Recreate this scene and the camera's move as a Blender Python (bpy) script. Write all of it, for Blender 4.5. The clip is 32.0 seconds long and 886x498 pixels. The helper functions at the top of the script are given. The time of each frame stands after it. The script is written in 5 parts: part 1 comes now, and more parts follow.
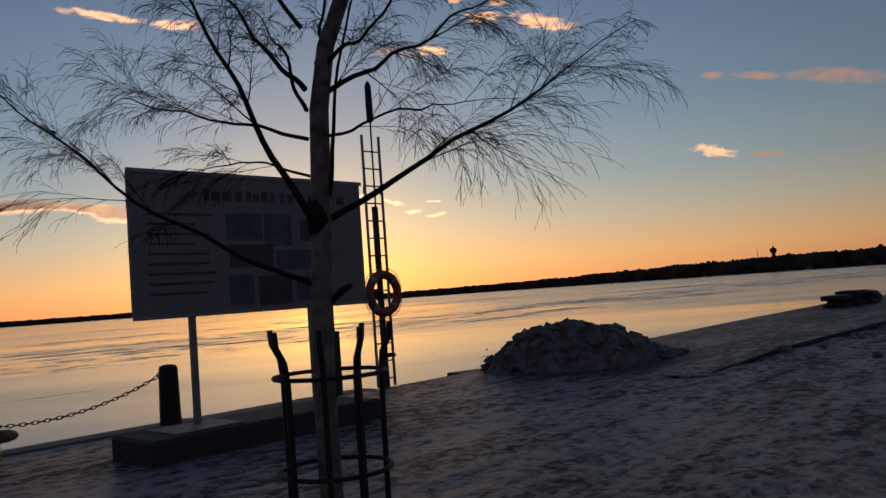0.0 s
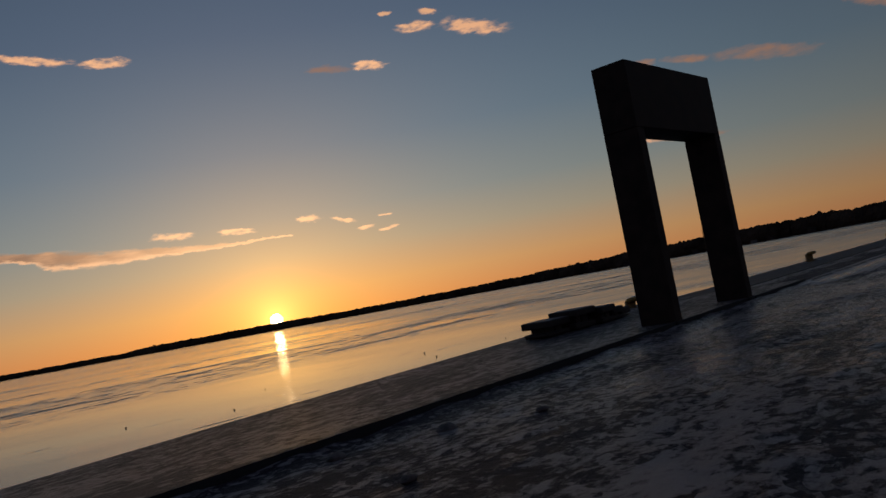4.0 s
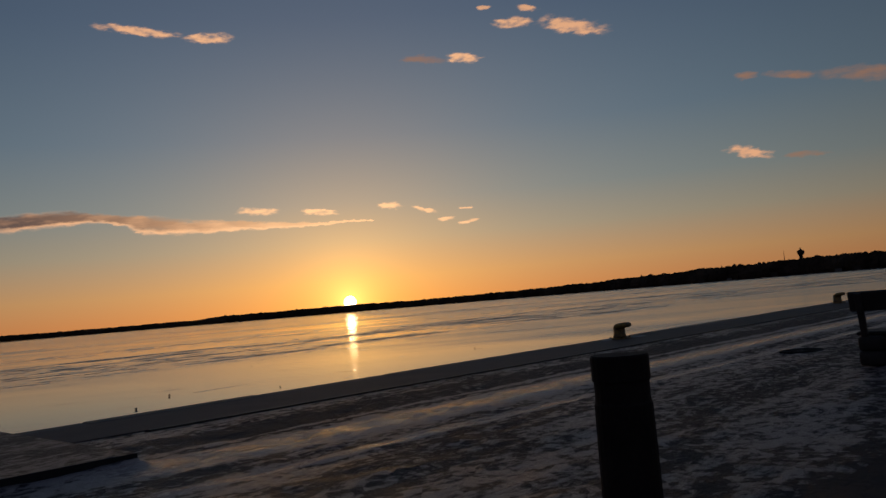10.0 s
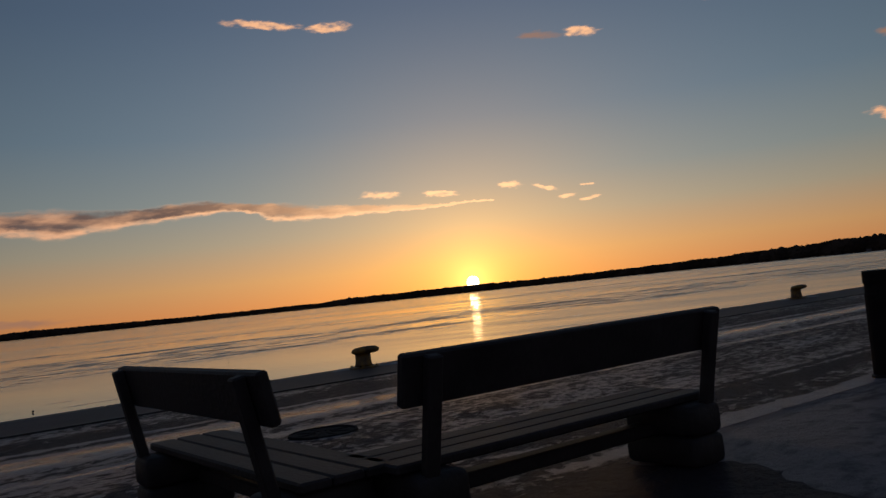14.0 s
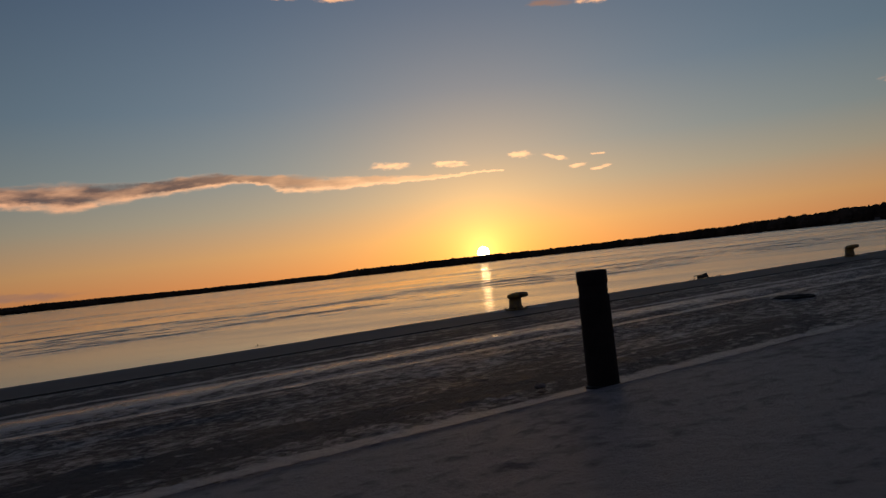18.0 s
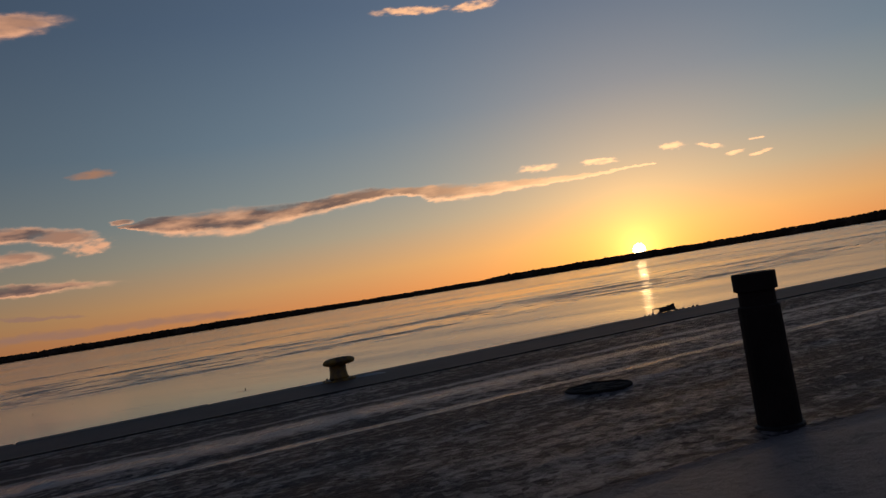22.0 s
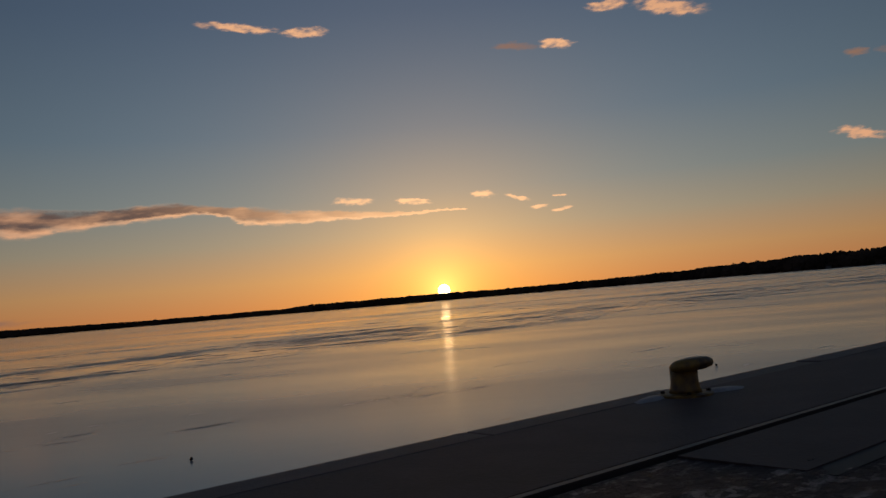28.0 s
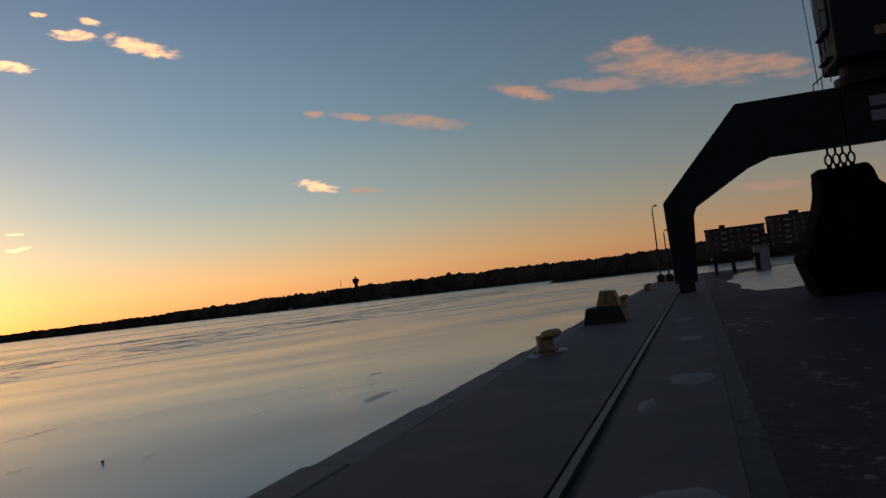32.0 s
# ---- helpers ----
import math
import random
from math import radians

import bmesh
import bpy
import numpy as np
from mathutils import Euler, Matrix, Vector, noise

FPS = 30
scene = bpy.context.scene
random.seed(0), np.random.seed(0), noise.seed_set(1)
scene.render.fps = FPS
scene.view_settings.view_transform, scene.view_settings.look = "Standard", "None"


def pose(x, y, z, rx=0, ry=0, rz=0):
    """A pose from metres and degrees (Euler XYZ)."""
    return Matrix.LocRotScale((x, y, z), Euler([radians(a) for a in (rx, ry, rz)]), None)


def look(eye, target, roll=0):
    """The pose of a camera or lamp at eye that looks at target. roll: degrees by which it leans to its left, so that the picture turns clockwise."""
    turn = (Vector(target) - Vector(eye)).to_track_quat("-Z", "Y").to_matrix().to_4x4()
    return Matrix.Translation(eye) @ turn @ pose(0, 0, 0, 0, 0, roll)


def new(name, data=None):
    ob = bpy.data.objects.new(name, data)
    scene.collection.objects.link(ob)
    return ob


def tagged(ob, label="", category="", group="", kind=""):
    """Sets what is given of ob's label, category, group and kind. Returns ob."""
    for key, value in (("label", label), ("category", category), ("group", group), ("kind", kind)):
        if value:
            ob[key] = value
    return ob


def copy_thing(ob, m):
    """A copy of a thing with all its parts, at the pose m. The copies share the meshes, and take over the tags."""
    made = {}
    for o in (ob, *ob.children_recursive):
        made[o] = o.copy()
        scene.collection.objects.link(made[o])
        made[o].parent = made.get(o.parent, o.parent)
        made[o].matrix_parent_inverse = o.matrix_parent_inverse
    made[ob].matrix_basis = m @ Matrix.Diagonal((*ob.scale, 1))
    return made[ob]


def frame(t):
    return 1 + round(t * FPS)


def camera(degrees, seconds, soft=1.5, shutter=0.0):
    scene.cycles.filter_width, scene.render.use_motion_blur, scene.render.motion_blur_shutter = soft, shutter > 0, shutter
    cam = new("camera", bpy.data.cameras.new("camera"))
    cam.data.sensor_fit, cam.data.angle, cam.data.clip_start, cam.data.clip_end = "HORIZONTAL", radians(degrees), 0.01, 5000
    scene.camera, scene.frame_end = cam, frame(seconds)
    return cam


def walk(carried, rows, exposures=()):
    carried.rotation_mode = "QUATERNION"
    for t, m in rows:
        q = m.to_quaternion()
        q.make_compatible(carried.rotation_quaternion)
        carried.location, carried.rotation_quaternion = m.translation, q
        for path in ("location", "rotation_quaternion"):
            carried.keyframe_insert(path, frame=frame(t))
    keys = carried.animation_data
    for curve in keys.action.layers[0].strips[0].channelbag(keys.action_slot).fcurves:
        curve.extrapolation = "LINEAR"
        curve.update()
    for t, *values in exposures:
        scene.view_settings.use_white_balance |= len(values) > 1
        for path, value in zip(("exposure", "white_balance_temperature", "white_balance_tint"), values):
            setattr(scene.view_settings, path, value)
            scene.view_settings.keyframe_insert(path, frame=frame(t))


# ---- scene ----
cam = camera(56.5, 32.0)
PATH = [
    (0, (-31.577, -9.922, 1.375), (-30.111, -8.566, 1.484), -4.2),
    (0.5, (-30.144, -9.904, 1.406), (-28.665, -8.563, 1.525), -4.6),
    (1, (-28.744, -10.122, 1.359), (-27.249, -8.802, 1.504), -6.2),
    (1.5, (-27.284, -10.188, 1.354), (-25.774, -8.884, 1.494), -6.8),
    (2, (-25.673, -10.512, 1.37), (-24.134, -9.245, 1.521), -8.1),
    (2.5, (-24.155, -10.804, 1.335), (-22.606, -9.546, 1.473), -9.0),
    (3, (-22.575, -10.979, 1.36), (-21.003, -9.751, 1.501), -8.4),
    (3.5, (-20.987, -11.162, 1.313), (-19.405, -9.944, 1.43), -10.8),
    (5.5, (-14.461, -11.977, 1.288), (-13.136, -10.485, 1.43), -5.6),
    (6, (-12.805, -12.114, 1.269), (-11.52, -10.587, 1.407), -6.9),
    (6.5, (-11.239, -12.036, 1.311), (-9.97, -10.496, 1.45), -6.7),
    (7, (-9.679, -12.067, 1.327), (-8.328, -10.597, 1.451), -7.1),
    (7.5, (-8.123, -12.168, 1.382), (-6.75, -10.721, 1.529), -4.7),
    (8, (-6.574, -12.3, 1.366), (-5.194, -10.86, 1.513), -5.5),
    (8.5, (-5.222, -12.454, 1.355), (-3.819, -11.034, 1.464), -4.1),
    (9, (-3.729, -12.624, 1.352), (-2.324, -11.207, 1.476), -3.3),
    (9.5, (-2.246, -12.807, 1.323), (-0.84, -11.39, 1.447), -4.4),
    (10, (-0.874, -12.889, 1.336), (0.537, -11.478, 1.467), -4.9),
    (10.5, (0.444, -12.96, 1.328), (1.834, -11.528, 1.471), -5.2),
    (11, (1.744, -13.107, 1.309), (3.169, -11.71, 1.444), -6.2),
    (11.5, (3.117, -13.403, 1.303), (4.636, -12.113, 1.461), -5.7),
    (12, (4.358, -13.615, 1.295), (5.891, -12.34, 1.446), -4.9),
    (12.5, (5.687, -13.893, 1.256), (7.062, -12.447, 1.388), -4.9),
    (13, (6.953, -14.111, 1.28), (8.194, -12.545, 1.349), -5.4),
    (13.5, (8.143, -14.412, 1.28), (9.345, -12.814, 1.34), -5.4),
    (14, (9.481, -14.728, 1.28), (10.668, -13.122, 1.389), -6.0),
    (14.5, (10.767, -15.022, 1.29), (11.965, -13.427, 1.431), -7.1),
    (16.5, (16.55, -15.472, 1.285), (17.632, -13.793, 1.38), -7.1),
    (17, (17.889, -15.663, 1.272), (19.038, -14.028, 1.337), -6.8),
    (17.5, (19.071, -15.789, 1.277), (20.213, -14.149, 1.328), -6.5),
    (18, (20.23, -15.98, 1.257), (21.392, -14.353, 1.298), -6.3),
    (18.5, (21.365, -16.103, 1.254), (22.538, -14.483, 1.266), -7.0),
    (19, (22.542, -16.247, 1.261), (23.75, -14.653, 1.255), -6.3),
    (19.5, (23.608, -16.378, 1.246), (24.856, -14.815, 1.212), -6.5),
    (20, (24.724, -16.281, 1.23), (25.891, -14.661, 1.112), -6.5),
    (20.5, (25.818, -16.146, 1.244), (26.678, -14.341, 1.209), -7.4),
    (21, (26.818, -15.822, 1.284), (27.478, -13.934, 1.282), -8.6),
    (21.5, (27.85, -15.387, 1.288), (28.526, -13.507, 1.377), -9.3),
    (22, (28.925, -14.886, 1.287), (29.772, -13.077, 1.387), -9.3),
    (22.5, (30.129, -14.408, 1.315), (30.96, -12.594, 1.447), -9.3),
    (23, (31.335, -13.919, 1.294), (32.26, -12.148, 1.384), -9.7),
    (23.5, (32.477, -13.305, 1.282), (33.385, -11.524, 1.336), -9.9),
    (24, (33.462, -12.582, 1.273), (34.313, -10.773, 1.328), -10.1),
    (24.5, (34.436, -11.847, 1.294), (35.263, -10.026, 1.359), -8.6),
    (26.5, (38.119, -8.615, 1.291), (39.096, -6.873, 1.384), -5.6),
    (27, (39.056, -7.768, 1.298), (40.077, -6.051, 1.398), -5.9),
    (27.5, (40.008, -6.965, 1.3), (41.203, -5.365, 1.402), -5.9),
    (28, (40.964, -6.241, 1.296), (42.206, -4.678, 1.418), -4.9),
    (28.5, (41.916, -5.632, 1.289), (43.208, -4.111, 1.421), -5.5),
    (29, (42.902, -5.063, 1.265), (44.301, -3.64, 1.397), -6.6),
    (29.5, (43.958, -4.457, 1.281), (45.535, -3.23, 1.379), -8.1),
    (30, (45.086, -4.059, 1.343), (46.77, -2.994, 1.515), -7.0),
    (30.5, (46.104, -3.821, 1.268), (47.867, -2.883, 1.374), -6.6),
    (31, (47.105, -3.574, 1.274), (48.925, -2.752, 1.374), -6.4),
    (31.5, (47.946, -3.381, 1.286), (49.823, -2.693, 1.363), -6.2),
    (32, (48.695, -3.279, 1.335), (50.617, -2.733, 1.434), -6.7),
]
EXPOSURE = [(0.0, 0.75, 6050, 8), (1.0, 0.3, 6150, 8), (2.0, 0.02, 6200, 8), (5.5, 0.05, 6200, 8), (7.0, 0.2, 6200, 8), (8.0, 0.22, 6200, 8), (9.0, 0.0, 6200, 8), (10.0, -0.05, 6200, 8),
            (11.5, -0.1, 6200, 8), (13.0, 0.1, 6200, 8), (14.0, 0.15, 6200, 8), (17.0, 0.1, 6200, 8), (18.5, 0.25, 6200, 8), (20.5, 0.6, 6200, 8), (21.3, 0.6, 6200, 8), (22.2, 0.18, 6200, 8), (23.0, 0.08, 6200, 8),
            (24.0, 0.15, 6200, 8), (26.5, 0.02, 6200, 8), (28.0, -0.08, 6250, 8), (29.5, -0.05, 6350, 8), (30.0, 0.0, 6350, 8), (31.0, 0.42, 6320, 7), (32.0, 1.0, 6200, 3)]
walk(cam, [(t, look(eye, target, roll)) for t, eye, target, roll in PATH], EXPOSURE)

# ---- world, sun ----
SUN_AZ, SUN_EL = 38.3, 0.62          # degrees clockwise from +y, and above the horizon
sun_dir = Vector((math.sin(radians(SUN_AZ)) * math.cos(radians(SUN_EL)), math.cos(radians(SUN_AZ)) * math.cos(radians(SUN_EL)), math.sin(radians(SUN_EL))))

world = bpy.data.worlds.new("world")
scene.world = world
world.use_nodes = True
wt = world.node_tree
wt.nodes.clear()


def wmath(op, a, b=None, c=None, clamp=False):
    n = wt.nodes.new("ShaderNodeMath")
    n.operation, n.use_clamp = op, clamp
    for i, v in enumerate((a, b, c)):
        if v is None:
            continue
        if isinstance(v, (int, float)):
            n.inputs[i].default_value = v
        else:
            wt.links.new(v, n.inputs[i])
    return n.outputs[0]


def wvec(op, a, b=None, out=0):
    n = wt.nodes.new("ShaderNodeVectorMath")
    n.operation = op
    for i, v in enumerate((a, b)):
        if v is None:
            continue
        if isinstance(v, (tuple, list, Vector)):
            n.inputs[i].default_value = v
        else:
            wt.links.new(v, n.inputs[i])
    return n.outputs[out]


def wmix(fac, a, b, blend="MIX"):
    n = wt.nodes.new("ShaderNodeMix")
    n.data_type, n.blend_type = "RGBA", blend
    for i, v in ((0, fac), (6, a), (7, b)):
        if isinstance(v, (int, float)):
            n.inputs[i].default_value = v
        elif isinstance(v, tuple):
            n.inputs[i].default_value = (*v, 1)
        else:
            wt.links.new(v, n.inputs[i])
    return n.outputs[2]


def wramp(fac, stops):
    n = wt.nodes.new("ShaderNodeValToRGB")
    wt.links.new(fac, n.inputs[0])
    r = n.color_ramp
    while len(r.elements) < len(stops):
        r.elements.new(0.5)
    for e, (p, c) in zip(r.elements, stops):
        e.position, e.color = p, (*c, 1)
    return n.outputs[0]


coord = wt.nodes.new("ShaderNodeTexCoord")
direction = wvec("NORMALIZE", coord.outputs["Generated"])
sep = wt.nodes.new("ShaderNodeSeparateXYZ")
wt.links.new(direction, sep.inputs[0])
dx, dy, dz = sep.outputs
elev = wmath("MULTIPLY", wmath("ARCSINE", dz), 180 / math.pi)
azim = wmath("MULTIPLY", wmath("ARCTAN2", dx, dy), 180 / math.pi)
ang = wmath("MULTIPLY", wmath("ARCCOSINE", wmath("MINIMUM", wvec("DOT_PRODUCT", direction, sun_dir, 1), 0.9999999)), 180 / math.pi)
# elevation gradient of the evening sky towards the sun, and of the dusk behind
up = wmath("DIVIDE", wmath("MAXIMUM", elev, 0.0), 60.0, clamp=True)
bright = wramp(up, [(0.0, (0.57, 0.208, 0.070)), (0.035, (0.525, 0.276, 0.118)), (0.08, (0.325, 0.275, 0.200)), (0.125, (0.205, 0.232, 0.228)),
                    (0.2, (0.124, 0.175, 0.222)), (0.33, (0.079, 0.119, 0.182)), (0.6, (0.045, 0.068, 0.116)), (1.0, (0.030, 0.048, 0.088))])
dusk = wramp(up, [(0.0, (0.10, 0.075, 0.085)), (0.12, (0.105, 0.085, 0.10)), (0.35, (0.055, 0.070, 0.105)), (1.0, (0.030, 0.048, 0.085))])
flat = wvec("NORMALIZE", wvec("MULTIPLY", direction, (1, 1, 0)))
towards = wmath("MULTIPLY_ADD", wvec("DOT_PRODUCT", flat, Vector((sun_dir.x, sun_dir.y, 0)).normalized(), 1), 0.62, 0.45, clamp=True)
fall = wmath("MULTIPLY_ADD", wmath("EXPONENT", wmath("MULTIPLY", wmath("POWER", wmath("DIVIDE", ang, 38.0), 2.0), -1.0)), 0.70, 0.37)
fall_c = wt.nodes.new("ShaderNodeVectorMath"); fall_c.operation = "SCALE"
wt.links.new(bright, fall_c.inputs[0]); wt.links.new(fall, fall_c.inputs[3])
base = wmix(towards, dusk, fall_c.outputs[0])
# glow of the low sun in the haze
wide = wmath("EXPONENT", wmath("MULTIPLY", wmath("POWER", wmath("DIVIDE", ang, 7.0), 1.25), -1.0))
tight = wmath("EXPONENT", wmath("MULTIPLY", wmath("DIVIDE", ang, 1.3), -1.0))
disc = wmath("LESS_THAN", ang, 0.42)
wide_c = wt.nodes.new("ShaderNodeVectorMath"); wide_c.operation = "SCALE"
wide_c.inputs[0].default_value = (0.52, 0.225, 0.010); wt.links.new(wide, wide_c.inputs[3])
tight_c = wt.nodes.new("ShaderNodeVectorMath"); tight_c.operation = "SCALE"
tight_c.inputs[0].default_value = (1.3, 0.70, 0.16); wt.links.new(tight, tight_c.inputs[3])
disc_c = wt.nodes.new("ShaderNodeVectorMath"); disc_c.operation = "SCALE"
disc_c.inputs[0].default_value = (7.0, 5.6, 3.4); wt.links.new(disc, disc_c.inputs[3])
nishita = wt.nodes.new("ShaderNodeTexSky")
nishita.sky_type, nishita.sun_disc = "NISHITA", False
nishita.sun_elevation, nishita.sun_rotation = radians(2.0), radians(SUN_AZ)
nish_c = wt.nodes.new("ShaderNodeVectorMath"); nish_c.operation = "SCALE"
wt.links.new(nishita.outputs[0], nish_c.inputs[0]); nish_c.inputs[3].default_value = 0.006
sky = wvec("ADD", wvec("ADD", base, nish_c.outputs[0]), wvec("ADD", wide_c.outputs[0], tight_c.outputs[0]))

# clouds: azimuth, elevation, half length, half thickness, slope, dullness of the core
CLOUDS = [
    (-4.2, 7.75, 5.2, 0.50, -0.06, 1.0), (0.4, 7.2, 2.2, 0.50, -0.12, 0.7), (2.3, 6.45, 1.5, 0.50, 0.05, 0.15), (-3.6, 6.15, 3.2, 0.50, 0.02, 0.65), (-6.6, 5.5, 3.0, 0.32, 0.0, 0.8),
    (-4.0, 4.30, 7.2, 0.36, -0.045, 1.0), (-6.2, 10.8, 2.4, 0.38, 0.02, 0.1), (-7.4, 9.0, 2.0, 0.40, 0.0, 0.1), (-3.0, 20.0, 5.2, 0.75, 0.10, 0.6), (4.2, 7.75, 0.9, 0.22, -0.05, 1.0),
    (32.5, 7.28, 1.57, 0.3, -0.06, 0), (36.6, 6.98, 1.17, 0.18, -0.1, 0), (41.5, 7.05, 1.08, 0.27, -0.1, 0), (44, 6.59, 0.85, 0.2, -0.31, 0),
    (45.5, 5.85, 0.72, 0.13, 0.04, 0), (47.2, 5.52, 0.72, 0.12, 0.11, 0), (46.8, 6.43, 0.5, 0.1, -0.11, 0),
    (25.5, 19.14, 2.7, 0.3, -0.08, 0), (30.1, 18.74, 1.62, 0.31, 0.03, 0),
    (51.2, 18.62, 1.44, 0.36, -0.01, 0.1), (55.3, 17.87, 2.43, 0.55, -0.23, 0.1), (49.2, 19.79, 0.45, 0.18, -0.09, 0.2), (52.3, 19.4, 0.72, 0.24, -0.14, 0.2),
    (47.7, 16.62, 1.35, 0.34, -0.1, 0), (66, 8.07, 1.53, 0.31, -0.26, 0)
    ]
FAINT = [(2.6, 11.0, 1.5, 0.3, 0.02, 0.3), (81.1, 12.82, 2.2, 0.5, -0.3, 0.3), (91.2, 12.9, 5.4, 1.35, -0.24, 0.3), (88.8, 14.5, 1.8, 0.8, -0.1, 0.4), (96.5, 12.0, 3.4, 0.8, -0.26, 0.3),
         (66.3, 13.05, 0.8, 0.30, -0.1, 0.1), (68.9, 12.6, 1.7, 0.36, -0.16, 0.1), (73.8, 11.75, 3.1, 0.55, -0.19, 0.1), (69.4, 7.47, 1.6, 0.22, -0.07, 0.1)]
VEILS = [(-1.2, 2.35, 2.9, 0.13, -0.10, 1.0), (1.0, 1.12, 11.0, 0.32, -0.03, 0.8), (44.6, 16.75, 1.7, 0.28, -0.1, 0.2), (96.0, 4.33, 3.0, 0.35, -0.1, 0.2), (86.0, 12.6, 3.4, 0.45, -0.15, 0.2)]
comb = wt.nodes.new("ShaderNodeCombineXYZ")
wt.links.new(azim, comb.inputs[0]); wt.links.new(elev, comb.inputs[1])
plane = comb.outputs[0]


def wnoise(scale, detail, stretch, seed, out=0, where=None):
    n = wt.nodes.new("ShaderNodeTexNoise")
    n.inputs["Scale"].default_value, n.inputs["Detail"].default_value = scale, detail
    wt.links.new(wvec("ADD", wvec("MULTIPLY", where or plane, stretch), (seed, seed * 0.7, seed * 0.3)), n.inputs["Vector"])
    return n.outputs[out]


# the wind pulls the outlines about, coarsely and finely
plane_w = wvec("ADD", plane, wvec("MULTIPLY", wvec("SUBTRACT", wnoise(0.55, 3.0, (0.5, 1.6, 0), 3.0, 1), (0.5, 0.5, 0.5)), (1.7, 0.45, 0)))
plane_w = wvec("ADD", plane_w, wvec("MULTIPLY", wvec("SUBTRACT", wnoise(2.2, 4.0, (0.6, 1.5, 0), 8.0, 1), (0.5, 0.5, 0.5)), (0.9, 0.36, 0)))
plane_w = wvec("ADD", plane_w, wvec("MULTIPLY", wvec("SUBTRACT", wnoise(6.5, 4.0, (0.6, 1.4, 0), 13.0, 1), (0.5, 0.5, 0.5)), (0.34, 0.12, 0)))
fluff = wnoise(1.0, 7.0, (0.45, 1.9, 0), 17.0)


def bank(ca, ce, cw, ch, cs):
    """1 in the middle of a cloud, 0 on its outline; and the height within it from -1 to 1."""
    rel = wvec("SUBTRACT", plane_w, (ca, ce, 0))
    v = wvec("DOT_PRODUCT", rel, (-cs / ch, 1 / ch, 0), 1)
    q = wvec("DOT_PRODUCT", rel, (1 / cw, 0, 0), 1)
    return wmath("SUBTRACT", 1.0, wmath("ADD", wmath("POWER", wmath("ABSOLUTE", v), 2.0), wmath("POWER", wmath("ABSOLUTE", q), 2.4))), v


def soft(h, lift=0.0):
    d = wmath("MULTIPLY_ADD", wmath("ADD", h, wmath("MULTIPLY_ADD", fluff, 2.4, -1.22 + lift)), 0.62, 0.10, clamp=True)
    d = wmath("MULTIPLY", d, wmath("MULTIPLY_ADD", h, 0.8, 0.75, clamp=True))
    return wmath("MULTIPLY", wmath("MULTIPLY", d, d), wmath("MULTIPLY_ADD", d, -2.0, 3.0))


top, shade, thin, small = None, None, None, None
for ca, ce, cw, ch, cs, core in CLOUDS:
    h, v = bank(ca, ce, cw, ch, cs)
    if core >= 0.4:
        top = h if top is None else wmath("MAXIMUM", top, h)
    else:
        small = h if small is None else wmath("MAXIMUM", small, h)
    if core > 0:
        k = wmath("MULTIPLY", wmath("MULTIPLY_ADD", h, 2.2, wmath("MULTIPLY_ADD", v, 0.55, -0.35), clamp=True), core)
        k = wmath("MULTIPLY", k, wmath("GREATER_THAN", h, -0.3))
        shade = k if shade is None else wmath("MAXIMUM", shade, k)
# the long streak that tapers towards the sun
bx = wmath("DIVIDE", wvec("DOT_PRODUCT", plane_w, (1, 0, 0), 1), 45.0, clamp=True)
streak_c = wramp(bx, [(a / 45, (c / 10, c / 10, c / 10)) for a, c in ((4.5, 7.25), (8, 7.0), (11, 6.72), (14, 6.8), (17, 6.95), (21, 7.25), (23, 7.1), (25, 6.66), (29, 6.32), (34.4, 6.14), (40, 6.04))])
streak_t = wramp(bx, [(a / 45, (c, c, c)) for a, c in ((4.0, 0.0), (6, 0.42), (8.5, 0.72), (11.5, 0.92), (14, 0.62), (17, 0.52), (21, 0.42), (22.8, 0.26), (25, 0.56), (29, 0.42), (34.4, 0.20), (38, 0.10), (41, 0.0))])
off = wmath("SUBTRACT", wvec("DOT_PRODUCT", plane_w, (0, 1, 0), 1), wmath("MULTIPLY_ADD", streak_c, 10.0, 0.12))
sv = wmath("DIVIDE", off, wmath("MAXIMUM", streak_t, 0.03))
sh = wmath("SUBTRACT", 1.0, wmath("POWER", wmath("ABSOLUTE", sv), 2.0))
sh = wmath("SUBTRACT", sh, wmath("MULTIPLY", wmath("LESS_THAN", streak_t, 0.02), 6.0))
top = wmath("MAXIMUM", top, sh)
sk = wmath("MULTIPLY", wmath("MULTIPLY_ADD", sh, 1.5, wmath("MULTIPLY_ADD", sv, 0.9, -0.1), clamp=True), wmath("MULTIPLY_ADD", bx, -1.9, 1.75, clamp=True))
sk = wmath("MULTIPLY", sk, wmath("GREATER_THAN", sh, -0.3))
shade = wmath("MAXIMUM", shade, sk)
amount = soft(top, 0.5)
wisp = wnoise(2.6, 4.0, (0.5, 1.35, 0), 31.0)
puff = wmath("MULTIPLY_ADD", small, 0.55, wmath("MULTIPLY_ADD", wisp, 2.2, -0.82), clamp=True)
puff = wmath("MULTIPLY", puff, wmath("MULTIPLY_ADD", small, 0.75, 0.55, clamp=True))
puff = wmath("MULTIPLY", wmath("MULTIPLY", puff, puff), wmath("MULTIPLY_ADD", puff, -2.0, 3.0))
amount = wmath("MAXIMUM", amount, puff)
for ca, ce, cw, ch, cs, core in FAINT:
    h, v = bank(ca, ce, cw, ch, cs)
    thin = h if thin is None else wmath("MAXIMUM", thin, h)
